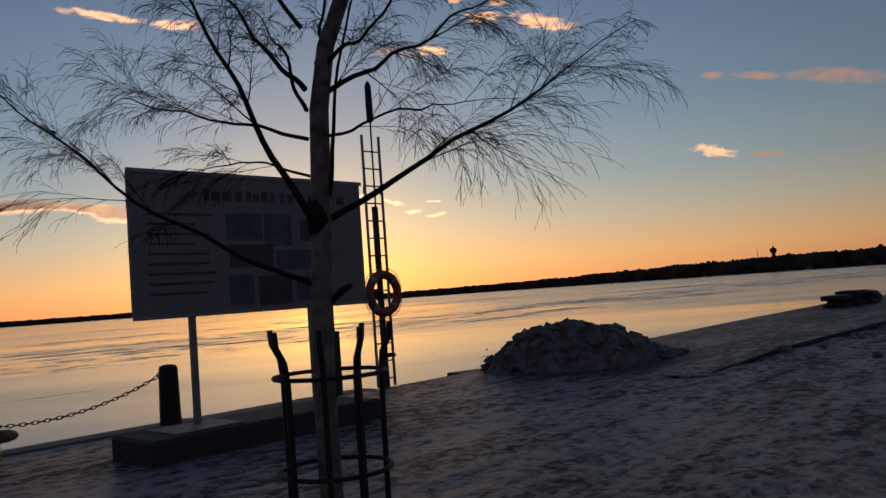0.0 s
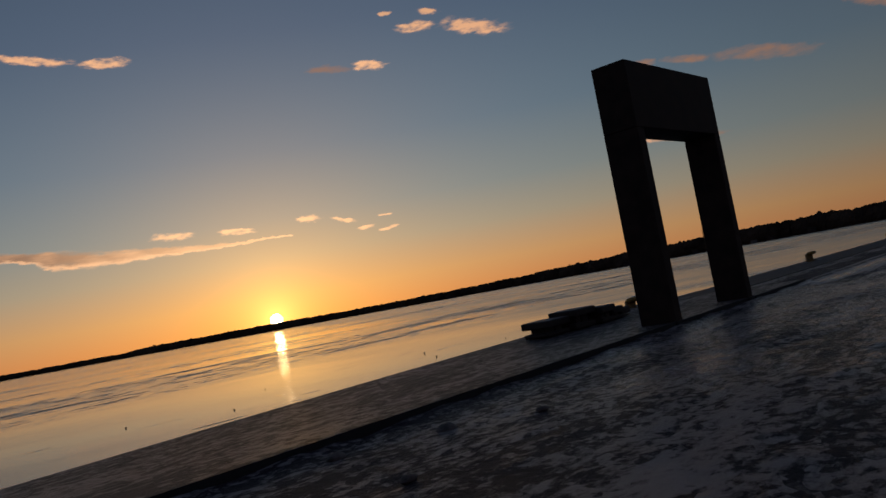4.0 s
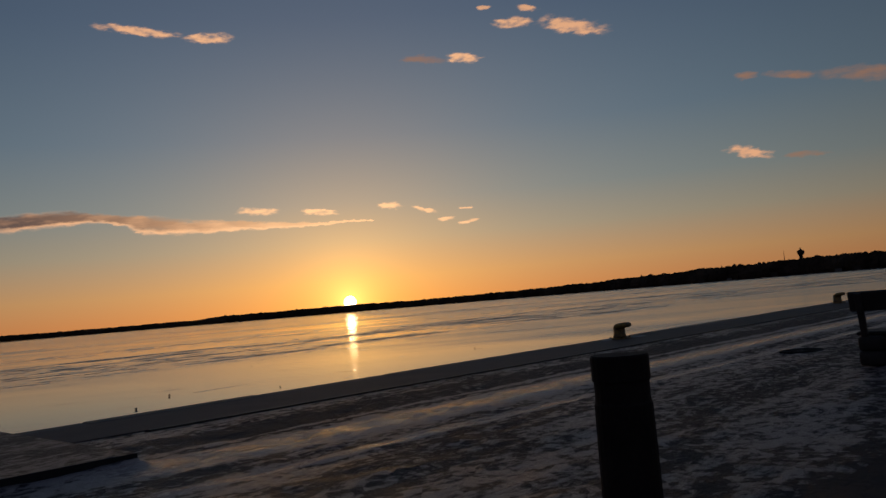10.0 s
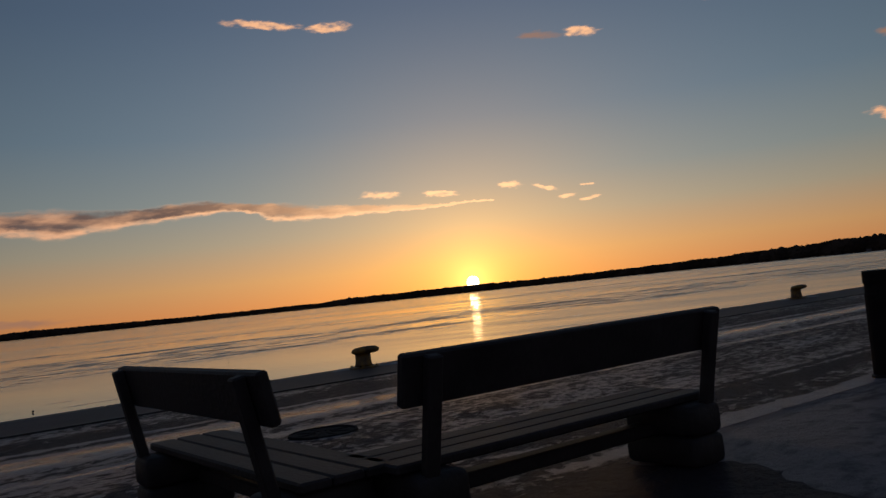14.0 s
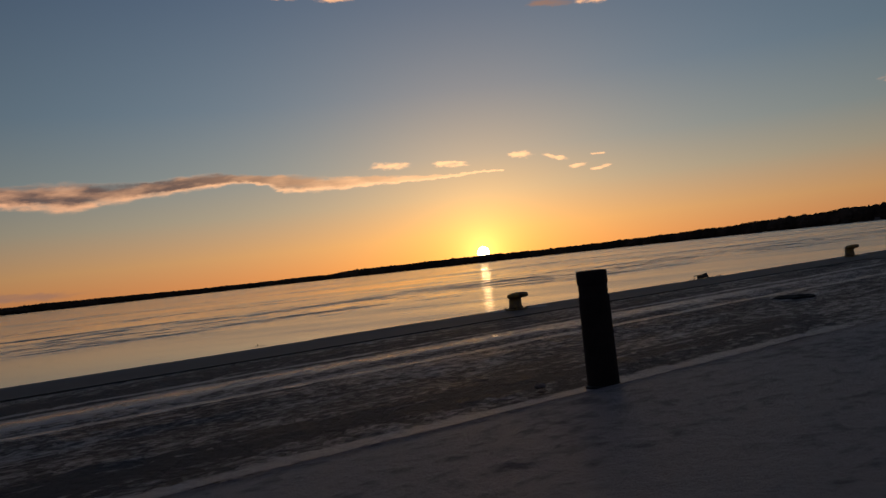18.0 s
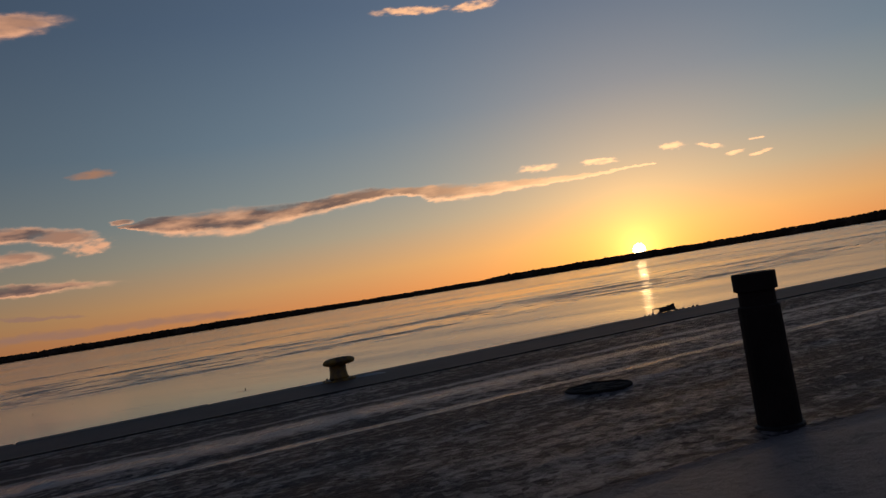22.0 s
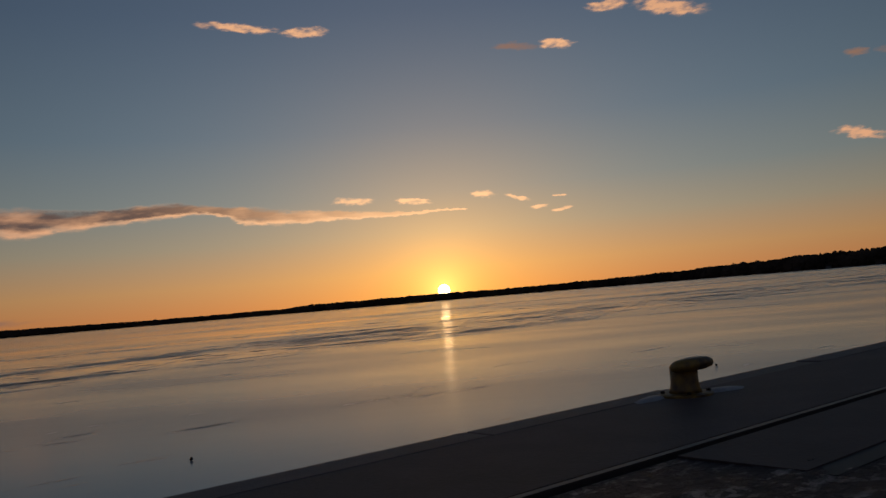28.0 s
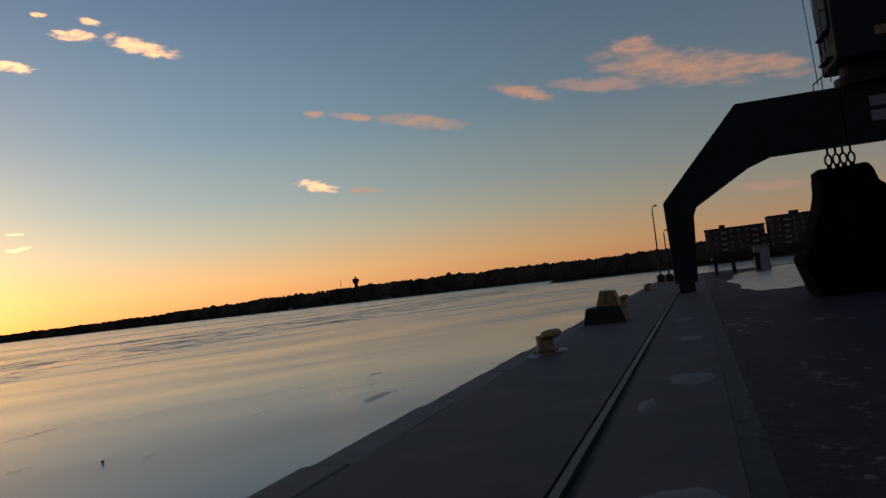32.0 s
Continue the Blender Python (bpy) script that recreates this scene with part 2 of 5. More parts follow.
thin = wmath("MULTIPLY", wmath("MULTIPLY", wmath("MULTIPLY_ADD", thin, 0.55, wmath("MULTIPLY_ADD", fluff, 1.6, wmath("MULTIPLY_ADD", wisp, 0.9, -1.12)), clamp=True), wmath("MULTIPLY_ADD", thin, 1.2, 0.45, clamp=True)), 0.9)
veil = None
for ca, ce, cw, ch, cs, core in VEILS:
    h, v = bank(ca, ce, cw, ch, cs)
    veil = h if veil is None else wmath("MAXIMUM", veil, h)
veil = wmath("MULTIPLY", soft(veil, 0.3), 0.75)
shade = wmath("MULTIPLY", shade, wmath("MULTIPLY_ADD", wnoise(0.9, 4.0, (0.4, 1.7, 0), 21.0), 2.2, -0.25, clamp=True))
near_sun = wmath("EXPONENT", wmath("MULTIPLY", wmath("DIVIDE", ang, 15.0), -1.0))
lit = wmix(near_sun, (0.68, 0.32, 0.18), (1.65, 0.92, 0.42))
dull = wmix(near_sun, (0.075, 0.055, 0.058), (0.16, 0.085, 0.05))
cloud = wmix(wmath("MULTIPLY", shade, 0.95), lit, dull)
haze = wmix(near_sun, (0.22, 0.125, 0.10), (0.55, 0.25, 0.10))
embers = wmix(near_sun, (0.27, 0.135, 0.085), (0.7, 0.35, 0.16))
sky = wmix(thin, sky, embers)
sky = wmix(veil, sky, haze)
sky = wmix(wmath("MULTIPLY", amount, 0.97), sky, cloud)
sky = wvec("ADD", sky, disc_c.outputs[0])
back = wt.nodes.new("ShaderNodeBackground")
wt.links.new(sky, back.inputs[0])
back.inputs[1].default_value = 1.0
wo = wt.nodes.new("ShaderNodeOutputWorld")
wt.links.new(back.outputs[0], wo.inputs[0])

sun_data = bpy.data.lights.new("sun", "SUN")
sun_data.energy, sun_data.angle, sun_data.color = 0.005, radians(0.53), (1.0, 0.55, 0.22)
sun = new("sun", sun_data)
sun.matrix_world = look((0, 0, 40), Vector((0, 0, 40)) - sun_dir)


# ---- materials ----
def material(name, color=(0.5, 0.5, 0.5), rough=0.6, metal=0.0, vary=0.25, scale=6.0, bump=0.2, bump_scale=60.0, second=None, spec=0.5, coords="Object"):
    """A surface with tone variation at two scales, grain and fine relief."""
    m = bpy.data.materials.new(name)
    m.use_nodes = True
    t = m.node_tree
    p = t.nodes["Principled BSDF"]
    tc = t.nodes.new("ShaderNodeTexCoord")
    n1 = t.nodes.new("ShaderNodeTexNoise")
    n1.inputs["Scale"].default_value, n1.inputs["Detail"].default_value = scale, 6
    n2 = t.nodes.new("ShaderNodeTexNoise")
    n2.inputs["Scale"].default_value, n2.inputs["Detail"].default_value = bump_scale, 4
    t.links.new(tc.outputs[coords], n1.inputs[0]); t.links.new(tc.outputs[coords], n2.inputs[0])
    r = t.nodes.new("ShaderNodeValToRGB")
    c2 = second or tuple(c * (1 - vary) for c in color)
    r.color_ramp.elements[0].position, r.color_ramp.elements[0].color = 0.35, (*c2, 1)
    r.color_ramp.elements[1].position, r.color_ramp.elements[1].color = 0.65, (*[min(1, c * (1 + vary * 0.4)) for c in color], 1)
    t.links.new(n1.outputs[0], r.inputs[0])
    g = t.nodes.new("ShaderNodeMix"); g.data_type, g.blend_type = "RGBA", "MULTIPLY"
    g.inputs[0].default_value = 0.35
    t.links.new(r.outputs[0], g.inputs[6]); t.links.new(n2.outputs[0], g.inputs[7])
    t.links.new(g.outputs[2], p.inputs["Base Color"])
    rr = t.nodes.new("ShaderNodeMath"); rr.operation = "MULTIPLY_ADD"
    t.links.new(n1.outputs[0], rr.inputs[0]); rr.inputs[1].default_value, rr.inputs[2].default_value = 0.25, rough - 0.12
    t.links.new(rr.outputs[0], p.inputs["Roughness"])
    p.inputs["Metallic"].default_value = metal
    p.inputs["Specular IOR Level"].default_value = spec
    b = t.nodes.new("ShaderNodeBump")
    b.inputs["Strength"].default_value, b.inputs["Distance"].default_value = bump, 0.01
    t.links.new(n2.outputs[0], b.inputs["Height"])
    t.links.new(b.outputs[0], p.inputs["Normal"])
    return m


def tree_nodes(m):
    return m.node_tree, m.node_tree.nodes["Principled BSDF"]


def node(t, kind, **vals):
    n = t.nodes.new(kind)
    for k, v in vals.items():
        n.inputs[k.replace("_", " ")].default_value = v
    return n


def mnode(t, op, a, b=None, c=None, clamp=False):
    n = t.nodes.new("ShaderNodeMath")
    n.operation, n.use_clamp = op, clamp
    for i, v in enumerate((a, b, c)):
        if v is None:
            continue
        if isinstance(v, (int, float)):
            n.inputs[i].default_value = v
        else:
            t.links.new(v, n.inputs[i])
    return n.outputs[0]


def stretched(t, tc, sx, sy, sz):
    n = t.nodes.new("ShaderNodeVectorMath"); n.operation = "MULTIPLY"
    t.links.new(tc, n.inputs[0]); n.inputs[1].default_value = (sx, sy, sz)
    return n.outputs[0]


def noise_of(t, vec, scale, detail=5, rough=0.55):
    n = node(t, "ShaderNodeTexNoise", Scale=scale, Detail=detail, Roughness=rough)
    t.links.new(vec, n.inputs["Vector"])
    return n.outputs[0]


def color_mix(t, fac, a, b):
    n = t.nodes.new("ShaderNodeMix"); n.data_type = "RGBA"
    for i, v in ((0, fac), (6, a), (7, b)):
        if isinstance(v, (int, float)):
            n.inputs[i].default_value = v
        elif isinstance(v, tuple):
            n.inputs[i].default_value = (*v, 1)
        else:
            t.links.new(v, n.inputs[i])
    return n.outputs[2]


def lake_ice():
    """Smooth lake ice with frost, long rough bands of drifted floes and thin cracks."""
    m = bpy.data.materials.new("lake_ice"); m.use_nodes = True
    t, p = tree_nodes(m)
    tc = t.nodes.new("ShaderNodeTexCoord").outputs["Object"]
    rot = t.nodes.new("ShaderNodeVectorRotate"); rot.rotation_type = "Z_AXIS"
    t.links.new(tc, rot.inputs["Vector"]); rot.inputs["Angle"].default_value = radians(40)
    v = rot.outputs[0]
    big = noise_of(t, stretched(t, v, 0.0045, 0.017, 1), 1.0, 4)
    mid = noise_of(t, stretched(t, v, 0.04, 0.15, 1), 1.0, 7, 0.62)
    fine_n = noise_of(t, stretched(t, v, 0.35, 1.3, 1), 1.0, 6, 0.62)
    frost = noise_of(t, stretched(t, v, 0.02, 0.06, 1), 1.0, 6, 0.6)
    xyz = t.nodes.new("ShaderNodeSeparateXYZ"); t.links.new(tc, xyz.inputs[0])
    drift = mnode(t, "MULTIPLY_ADD", noise_of(t, stretched(t, tc, 0.014, 0.014, 1), 1.0, 4), 30.0, -15.0)
    yb = mnode(t, "ADD", xyz.outputs[1], drift)
    band = None
    for yc, w, a in ((57, 12, 1.4), (74, 7, 1.0), (104, 12, 0.75), (190, 30, 0.5), (380, 80, 0.5), (700, 160, 0.5)):
        g = mnode(t, "MULTIPLY", mnode(t, "EXPONENT", mnode(t, "MULTIPLY", mnode(t, "POWER", mnode(t, "DIVIDE", mnode(t, "SUBTRACT", yb, yc), w), 2.0), -1.0)), a)
        band = g if band is None else mnode(t, "MAXIMUM", band, g)
    ripple = noise_of(t, stretched(t, tc, 0.36, 0.70, 1), 1.0, 9, 0.68)
    far_ripple = noise_of(t, stretched(t, tc, 0.055, 0.11, 1), 1.0, 9, 0.70)
    rough_zone = mnode(t, "MULTIPLY", mnode(t, "MULTIPLY_ADD", mnode(t, "MAXIMUM", ripple, far_ripple), 9.0, -4.75, clamp=True), mnode(t, "MULTIPLY_ADD", band, 1.6, -0.25, clamp=True))
    vor = node(t, "ShaderNodeTexVoronoi", Scale=1.0); vor.feature = "DISTANCE_TO_EDGE"
    warp = t.nodes.new("ShaderNodeVectorMath"); warp.operation = "ADD"
    t.links.new(stretched(t, v, 0.018, 0.05, 1), warp.inputs[0])
    nz = node(t, "ShaderNodeTexNoise", Scale=0.08, Detail=4.0); t.links.new(v, nz.inputs["Vector"])
    sc = t.nodes.new("ShaderNodeVectorMath"); sc.operation = "SCALE"; sc.inputs[3].default_value = 0.6
    t.links.new(nz.outputs["Color"], sc.inputs[0]); t.links.new(sc.outputs[0], warp.inputs[1])
    t.links.new(warp.outputs[0], vor.inputs["Vector"])
    crack = mnode(t, "MULTIPLY", mnode(t, "LESS_THAN", vor.outputs["Distance"], 0.004), mnode(t, "MULTIPLY_ADD", frost, 5.0, -2.75, clamp=True))
    col = color_mix(t, mnode(t, "MULTIPLY_ADD", frost, 2.0, -0.5, clamp=True), (0.215, 0.206, 0.198), (0.31, 0.295, 0.285))
    frosted = mnode(t, "MULTIPLY_ADD", mnode(t, "SUBTRACT", xyz.outputs[0], mnode(t, "MULTIPLY", xyz.outputs[1], 0.79)), 0.06, -0.75)
    frosted = mnode(t, "ADD", frosted, mnode(t, "MULTIPLY_ADD", frost, 2.0, -1.0), clamp=True)
    col = color_mix(t, mnode(t, "MULTIPLY", frosted, 0.12), col, (0.44, 0.42, 0.40))
    dash = mnode(t, "MULTIPLY", mnode(t, "MULTIPLY_ADD", noise_of(t, stretched(t, tc, 0.22, 0.95, 1), 1.0, 5, 0.6), 14.0, -9.2, clamp=True), mnode(t, "MULTIPLY_ADD", big, 6.0, -2.6, clamp=True))
    col = color_mix(t, mnode(t, "MAXIMUM", rough_zone, mnode(t, "MULTIPLY", dash, 0.8)), col, (0.05, 0.05, 0.055))
    rough_zone = mnode(t, "MAXIMUM", rough_zone, mnode(t, "MULTIPLY", dash, 0.7))
    t.links.new(color_mix(t, crack, col, (0.04, 0.04, 0.045)), p.inputs["Base Color"])
    r0 = mnode(t, "MULTIPLY_ADD", mnode(t, "MULTIPLY_ADD", frost, 3.0, -1.0, clamp=True), 0.13, 0.045)
    r0 = mnode(t, "MULTIPLY_ADD", frosted, 0.08, r0)
    t.links.new(mnode(t, "MULTIPLY_ADD", rough_zone, 0.4, r0), p.inputs["Roughness"])
    b = node(t, "ShaderNodeBump", Strength=0.35, Distance=0.05)
    t.links.new(mnode(t, "MULTIPLY", fine_n, mnode(t, "MULTIPLY", rough_zone, 1.2)), b.inputs["Height"])
    t.links.new(b.outputs[0], p.inputs["Normal"])
    p.inputs["IOR"].default_value = 1.31
    return m


def quay_ground(name, icy, dark=(0.042, 0.033, 0.041), pale=(0.50, 0.43, 0.455), zones=False):
    """Trodden ice, slush and wet asphalt with streaks along the quay."""
    m = bpy.data.materials.new(name); m.use_nodes = True
    t, p = tree_nodes(m)
    tc = t.nodes.new("ShaderNodeTexCoord").outputs["Object"]
    streak = noise_of(t, stretched(t, tc, 0.16, 1.5, 1), 1.0, 6, 0.6)
    patch = noise_of(t, stretched(t, tc, 1.3, 2.7, 1), 1.0, 9, 0.74)
    crumb = noise_of(t, stretched(t, tc, 6.5, 9.5, 6), 1.0, 6, 0.70)
    chip = node(t, "ShaderNodeTexVoronoi", Scale=1.0)
    bend = t.nodes.new("ShaderNodeVectorMath"); bend.operation = "ADD"
    t.links.new(stretched(t, tc, 11.0, 12.0, 5), bend.inputs[0])
    t.links.new(mnode(t, "MULTIPLY", noise_of(t, tc, 6.0, 4), 1.6), bend.inputs[1])
    t.links.new(bend.outputs[0], chip.inputs["Vector"])
    shard = t.nodes.new("ShaderNodeSeparateColor"); t.links.new(chip.outputs["Color"], shard.inputs[0])
    pebble = noise_of(t, tc, 60.0, 4, 0.6)
    skew = t.nodes.new("ShaderNodeVectorRotate"); skew.rotation_type = "Z_AXIS"
    t.links.new(tc, skew.inputs["Vector"]); skew.inputs["Angle"].default_value = radians(-4)
    ridge = noise_of(t, stretched(t, skew.outputs[0], 2.6, 4.6, 1), 1.0, 8, 0.70)
    groove = noise_of(t, stretched(t, skew.outputs[0], 0.22, 6.0, 1), 1.0, 5, 0.6)
    tract = noise_of(t, stretched(t, skew.outputs[0], 0.30, 0.85, 1), 1.0, 4, 0.55)
    level = mnode(t, "MULTIPLY_ADD", tract, 0.30, -0.15)
    level = mnode(t, "ADD", level, mnode(t, "MULTIPLY_ADD", streak, 0.10, mnode(t, "MULTIPLY_ADD", patch, 0.20, mnode(t, "MULTIPLY_ADD", crumb, 0.30, mnode(t, "MULTIPLY_ADD", groove, 0.16, mnode(t, "MULTIPLY", ridge, 0.38))))))
    level = mnode(t, "ADD", level, mnode(t, "MULTIPLY_ADD", shard.outputs[0], 0.10, -0.05))
    wet = None
    if zones:
        # wet frozen gutters, wheel rut and the dry strip by the crane rail
        xyz = t.nodes.new("ShaderNodeSeparateXYZ"); t.links.new(tc, xyz.inputs[0])
        wob = mnode(t, "MULTIPLY_ADD", noise_of(t, stretched(t, tc, 0.30, 0.30, 1), 1.0, 5), 0.34, -0.17)
        yy = mnode(t, "ADD", xyz.outputs[1], wob)
        east = mnode(t, "MULTIPLY_ADD", xyz.outputs[0], 0.4, -0.6, clamp=True)
        long_east = mnode(t, "MULTIPLY", east, mnode(t, "MULTIPLY_ADD", xyz.outputs[0], -0.1, 5.4, clamp=True))
        east = mnode(t, "MULTIPLY", east, mnode(t, "MULTIPLY_ADD", xyz.outputs[0], -0.045, 1.9, clamp=True))
        for yc, w, a in ((-5.25, 0.34, 0.62), (-6.47, 0.080, 0.90), (-4.35, 0.10, 0.20), (-10.46, 0.12, 0.36), (-3.9, 0.70, -0.09), (-9.6, 0.11, -0.60), (-9.25, 0.05, -0.35)):
            g = mnode(t, "EXPONENT", mnode(t, "MULTIPLY", mnode(t, "POWER", mnode(t, "DIVIDE", mnode(t, "SUBTRACT", yy, yc), w), 2.0), -1.0))
            g = mnode(t, "MULTIPLY", g, mnode(t, "MULTIPLY", mnode(t, "MULTIPLY_ADD", xyz.outputs[0], 0.5, -6.5, clamp=True), mnode(t, "MULTIPLY_ADD", xyz.outputs[0], -0.5, 15.5, clamp=True)) if yc < -9 else long_east if w < 0.12 else east)
            level = mnode(t, "ADD", level, mnode(t, "MULTIPLY", g, mnode(t, "MULTIPLY", mnode(t, "MULTIPLY_ADD", streak, 1.6, 0.2), a)))
            if a > 0.5:
                g = mnode(t, "MULTIPLY", g, mnode(t, "MULTIPLY_ADD", patch, 5.0, -1.7, clamp=True))
                g = mnode(t, "MULTIPLY", g, 1.0 if w > 0.12 else 0.6)
                wet = g if wet is None else mnode(t, "MAXIMUM", wet, g)
        # sheets of smooth clear ice round the portal and the posts
        x_in = mnode(t, "MULTIPLY", mnode(t, "MULTIPLY_ADD", xyz.outputs[0], 0.3, 4.2, clamp=True), mnode(t, "MULTIPLY_ADD", xyz.outputs[0], -0.25, 1.2, clamp=True))
        level = mnode(t, "ADD", level, mnode(t, "MULTIPLY", mnode(t, "MULTIPLY_ADD", xyz.outputs[0], 0.06, -2.4, clamp=True), -0.10))
        inland = mnode(t, "MULTIPLY", mnode(t, "MULTIPLY_ADD", xyz.outputs[1], -2.0, -21.0, clamp=True), mnode(t, "MULTIPLY", mnode(t, "MULTIPLY_ADD", xyz.outputs[0], 0.3, 0.3, clamp=True), mnode(t, "MULTIPLY_ADD", xyz.outputs[0], -0.10, 2.4, clamp=True)))
        level = mnode(t, "MULTIPLY_ADD", inland, -0.15, level)
        # pale crust in the west, darker wet ground from the portal eastwards
        for slope, shift, gain in ((0.2, 4.0, -0.060), (0.3, 2.4, 0.022), (0.3, 0.0, -0.028)):
            level = mnode(t, "MULTIPLY_ADD", mnode(t, "MULTIPLY_ADD", xyz.outputs[0], slope, shift, clamp=True), gain, level)
        level = mnode(t, "ADD", level, 0.045)
        x_in = mnode(t, "MULTIPLY", x_in, mnode(t, "MULTIPLY_ADD", xyz.outputs[1], 0.7, 7.6, clamp=True))
        pool = mnode(t, "MULTIPLY", mnode(t, "MULTIPLY_ADD", noise_of(t, stretched(t, tc, 0.35, 0.6, 1), 1.0, 5), 9.0, -3.2, clamp=True), x_in)
    crisp = 13.0
    if zones:                                          # the crust is worn flatter in the east and round the tree
        far_east = mnode(t, "MULTIPLY_ADD", xyz.outputs[0], 0.1, -1.4, clamp=True)
        far_west = mnode(t, "MULTIPLY_ADD", xyz.outputs[0], -0.25, -3.5, clamp=True)
        crisp = mnode(t, "MULTIPLY_ADD", far_west, -5.0, mnode(t, "MULTIPLY_ADD", far_east, -5.5, 13.0))
        level = mnode(t, "MULTIPLY_ADD", far_west, -0.022, level)
        level = mnode(t, "MULTIPLY_ADD", far_east, -0.006, level)
    ice = mnode(t, "ADD", mnode(t, "MULTIPLY", mnode(t, "SUBTRACT", level, 0.5346 - icy * 0.0923), crisp), 0.0, clamp=True)
    lump = mnode(t, "MULTIPLY_ADD", chip.outputs["Distance"], -1.1, 1.15, clamp=True)
    col = color_mix(t, ice, color_mix(t, crumb, tuple(c * 0.45 for c in dark), tuple(c * 1.7 for c in dark)), color_mix(t, crumb, tuple(c * 0.45 for c in pale), pale))
    if zones:
        col = color_mix(t, mnode(t, "MULTIPLY", pool, 0.15), col, (0.032, 0.030, 0.034))
    t.links.new(col, p.inputs["Base Color"])
    rough = mnode(t, "MULTIPLY_ADD", ice, -0.14, mnode(t, "MULTIPLY_ADD", crumb, 0.34, 0.36))
    height = mnode(t, "MULTIPLY_ADD", patch, 1.2, mnode(t, "MULTIPLY_ADD", crumb, 1.1, mnode(t, "MULTIPLY_ADD", lump, 0.35, mnode(t, "MULTIPLY_ADD", ice, 0.25, mnode(t, "MULTIPLY_ADD", ridge, 1.4, mnode(t, "MULTIPLY_ADD", groove, 0.5, mnode(t, "MULTIPLY", pebble, 0.10)))))))
    if wet is not None:
        rough = mnode(t, "MAXIMUM", mnode(t, "MULTIPLY_ADD", wet, -0.30, mnode(t, "MULTIPLY_ADD", pool, -0.14, rough)), mnode(t, "MULTIPLY_ADD", pool, 0.10, 0.16))
        height = mnode(t, "MULTIPLY", height, mnode(t, "MULTIPLY_ADD", pool, -0.15, mnode(t, "MULTIPLY_ADD", wet, -0.45, 1.0)))
        t.links.new(mnode(t, "MULTIPLY_ADD", wet, 0.2, mnode(t, "MULTIPLY_ADD", pool, 0.04, mnode(t, "MULTIPLY_ADD", ice, 0.24, 0.10))), p.inputs["Specular IOR Level"])
    else:
        p.inputs["Specular IOR Level"].default_value = 0.35
    t.links.new(rough, p.inputs["Roughness"])
    b = node(t, "ShaderNodeBump", Strength=1.0, Distance=0.075)
    t.links.new(height, b.inputs["Height"])
    t.links.new(b.outputs[0], p.inputs["Normal"])
    p.inputs["IOR"].default_value = 1.33
    return m


M_LAKE = lake_ice()
M_QUAY = quay_ground("trodden_ice", 0.2, zones=True)


def trodden_path():
    """Dull packed snow and ice with darker footprints."""
    m = bpy.data.materials.new("packed_snow_path"); m.use_nodes = True
    t, p = tree_nodes(m)
    tc = t.nodes.new("ShaderNodeTexCoord").outputs["Object"]
    foot = noise_of(t, stretched(t, tc, 4.2, 5.6, 1), 1.0, 7, 0.66)
    wide_n = noise_of(t, stretched(t, tc, 0.22, 0.5, 1), 1.0, 4)
    scrape = noise_of(t, stretched(t, tc, 0.5, 4.5, 1), 1.0, 6, 0.6)
    grain = noise_of(t, tc, 40.0, 5, 0.65)
    worn = mnode(t, "MULTIPLY_ADD", mnode(t, "MULTIPLY_ADD", foot, 0.8, mnode(t, "MULTIPLY_ADD", scrape, 0.35, mnode(t, "MULTIPLY", wide_n, 0.5))), 6.0, -5.0, clamp=True)
    col = color_mix(t, worn, color_mix(t, grain, (0.148, 0.124, 0.131), (0.22, 0.186, 0.194)), (0.085, 0.071, 0.077))
    t.links.new(col, p.inputs["Base Color"])
    t.links.new(mnode(t, "MULTIPLY_ADD", worn, 0.22, mnode(t, "MULTIPLY_ADD", grain, 0.2, 0.42)), p.inputs["Roughness"])
    p.inputs["Specular IOR Level"].default_value = 0.30
    b = node(t, "ShaderNodeBump", Strength=1.0, Distance=0.09)
    t.links.new(mnode(t, "MULTIPLY_ADD", worn, -0.35, mnode(t, "MULTIPLY_ADD", foot, 0.9, mnode(t, "MULTIPLY_ADD", scrape, 0.5, mnode(t, "MULTIPLY", grain, 0.22)))), b.inputs["Height"])
    t.links.new(b.outputs[0], p.inputs["Normal"])
    return m


M_PATH = trodden_path()
M_APRON = quay_ground("wet_icy_concrete", -0.12, (0.060, 0.049, 0.052), (0.32, 0.275, 0.29))
M_STRIP = material("frosted_concrete", (0.094, 0.070, 0.067), 0.66, spec=0.20, vary=0.45, scale=0.9, bump=0.4, bump_scale=25)
M_COPING = material("weathered_concrete", (0.125, 0.102, 0.098), 0.64, spec=0.3, vary=0.4, scale=1.2, bump=0.5, bump_scale=40)
M_IRON = material("dark_cast_iron", (0.018, 0.015, 0.016), 0.85, vary=0.4, scale=8, bump=0.5, bump_scale=30, spec=0.15)
M_STEEL = material("dark_painted_steel", (0.020, 0.019, 0.021), 0.55, 0.0, vary=0.4, scale=3, bump=0.1, spec=0.18)
M_RUST = material("rusted_plate_steel", (0.034, 0.022, 0.018), 0.7, 0.0, vary=0.5, scale=2.5, bump=0.3, bump_scale=90, spec=0.18)
M_GALV = material("galvanised_steel", (0.22, 0.22, 0.23), 0.45, 0.7, vary=0.25, scale=8)
M_YELLOW = material("chipped_yellow_paint", (0.26, 0.15, 0.02), 0.5, vary=0.3, scale=7, second=(0.07, 0.04, 0.02), bump=0.35)
M_WOOD = material("dark_weathered_timber", (0.036, 0.028, 0.027), 0.62, vary=0.45, scale=4, bump=0.5, bump_scale=35, spec=0.3)
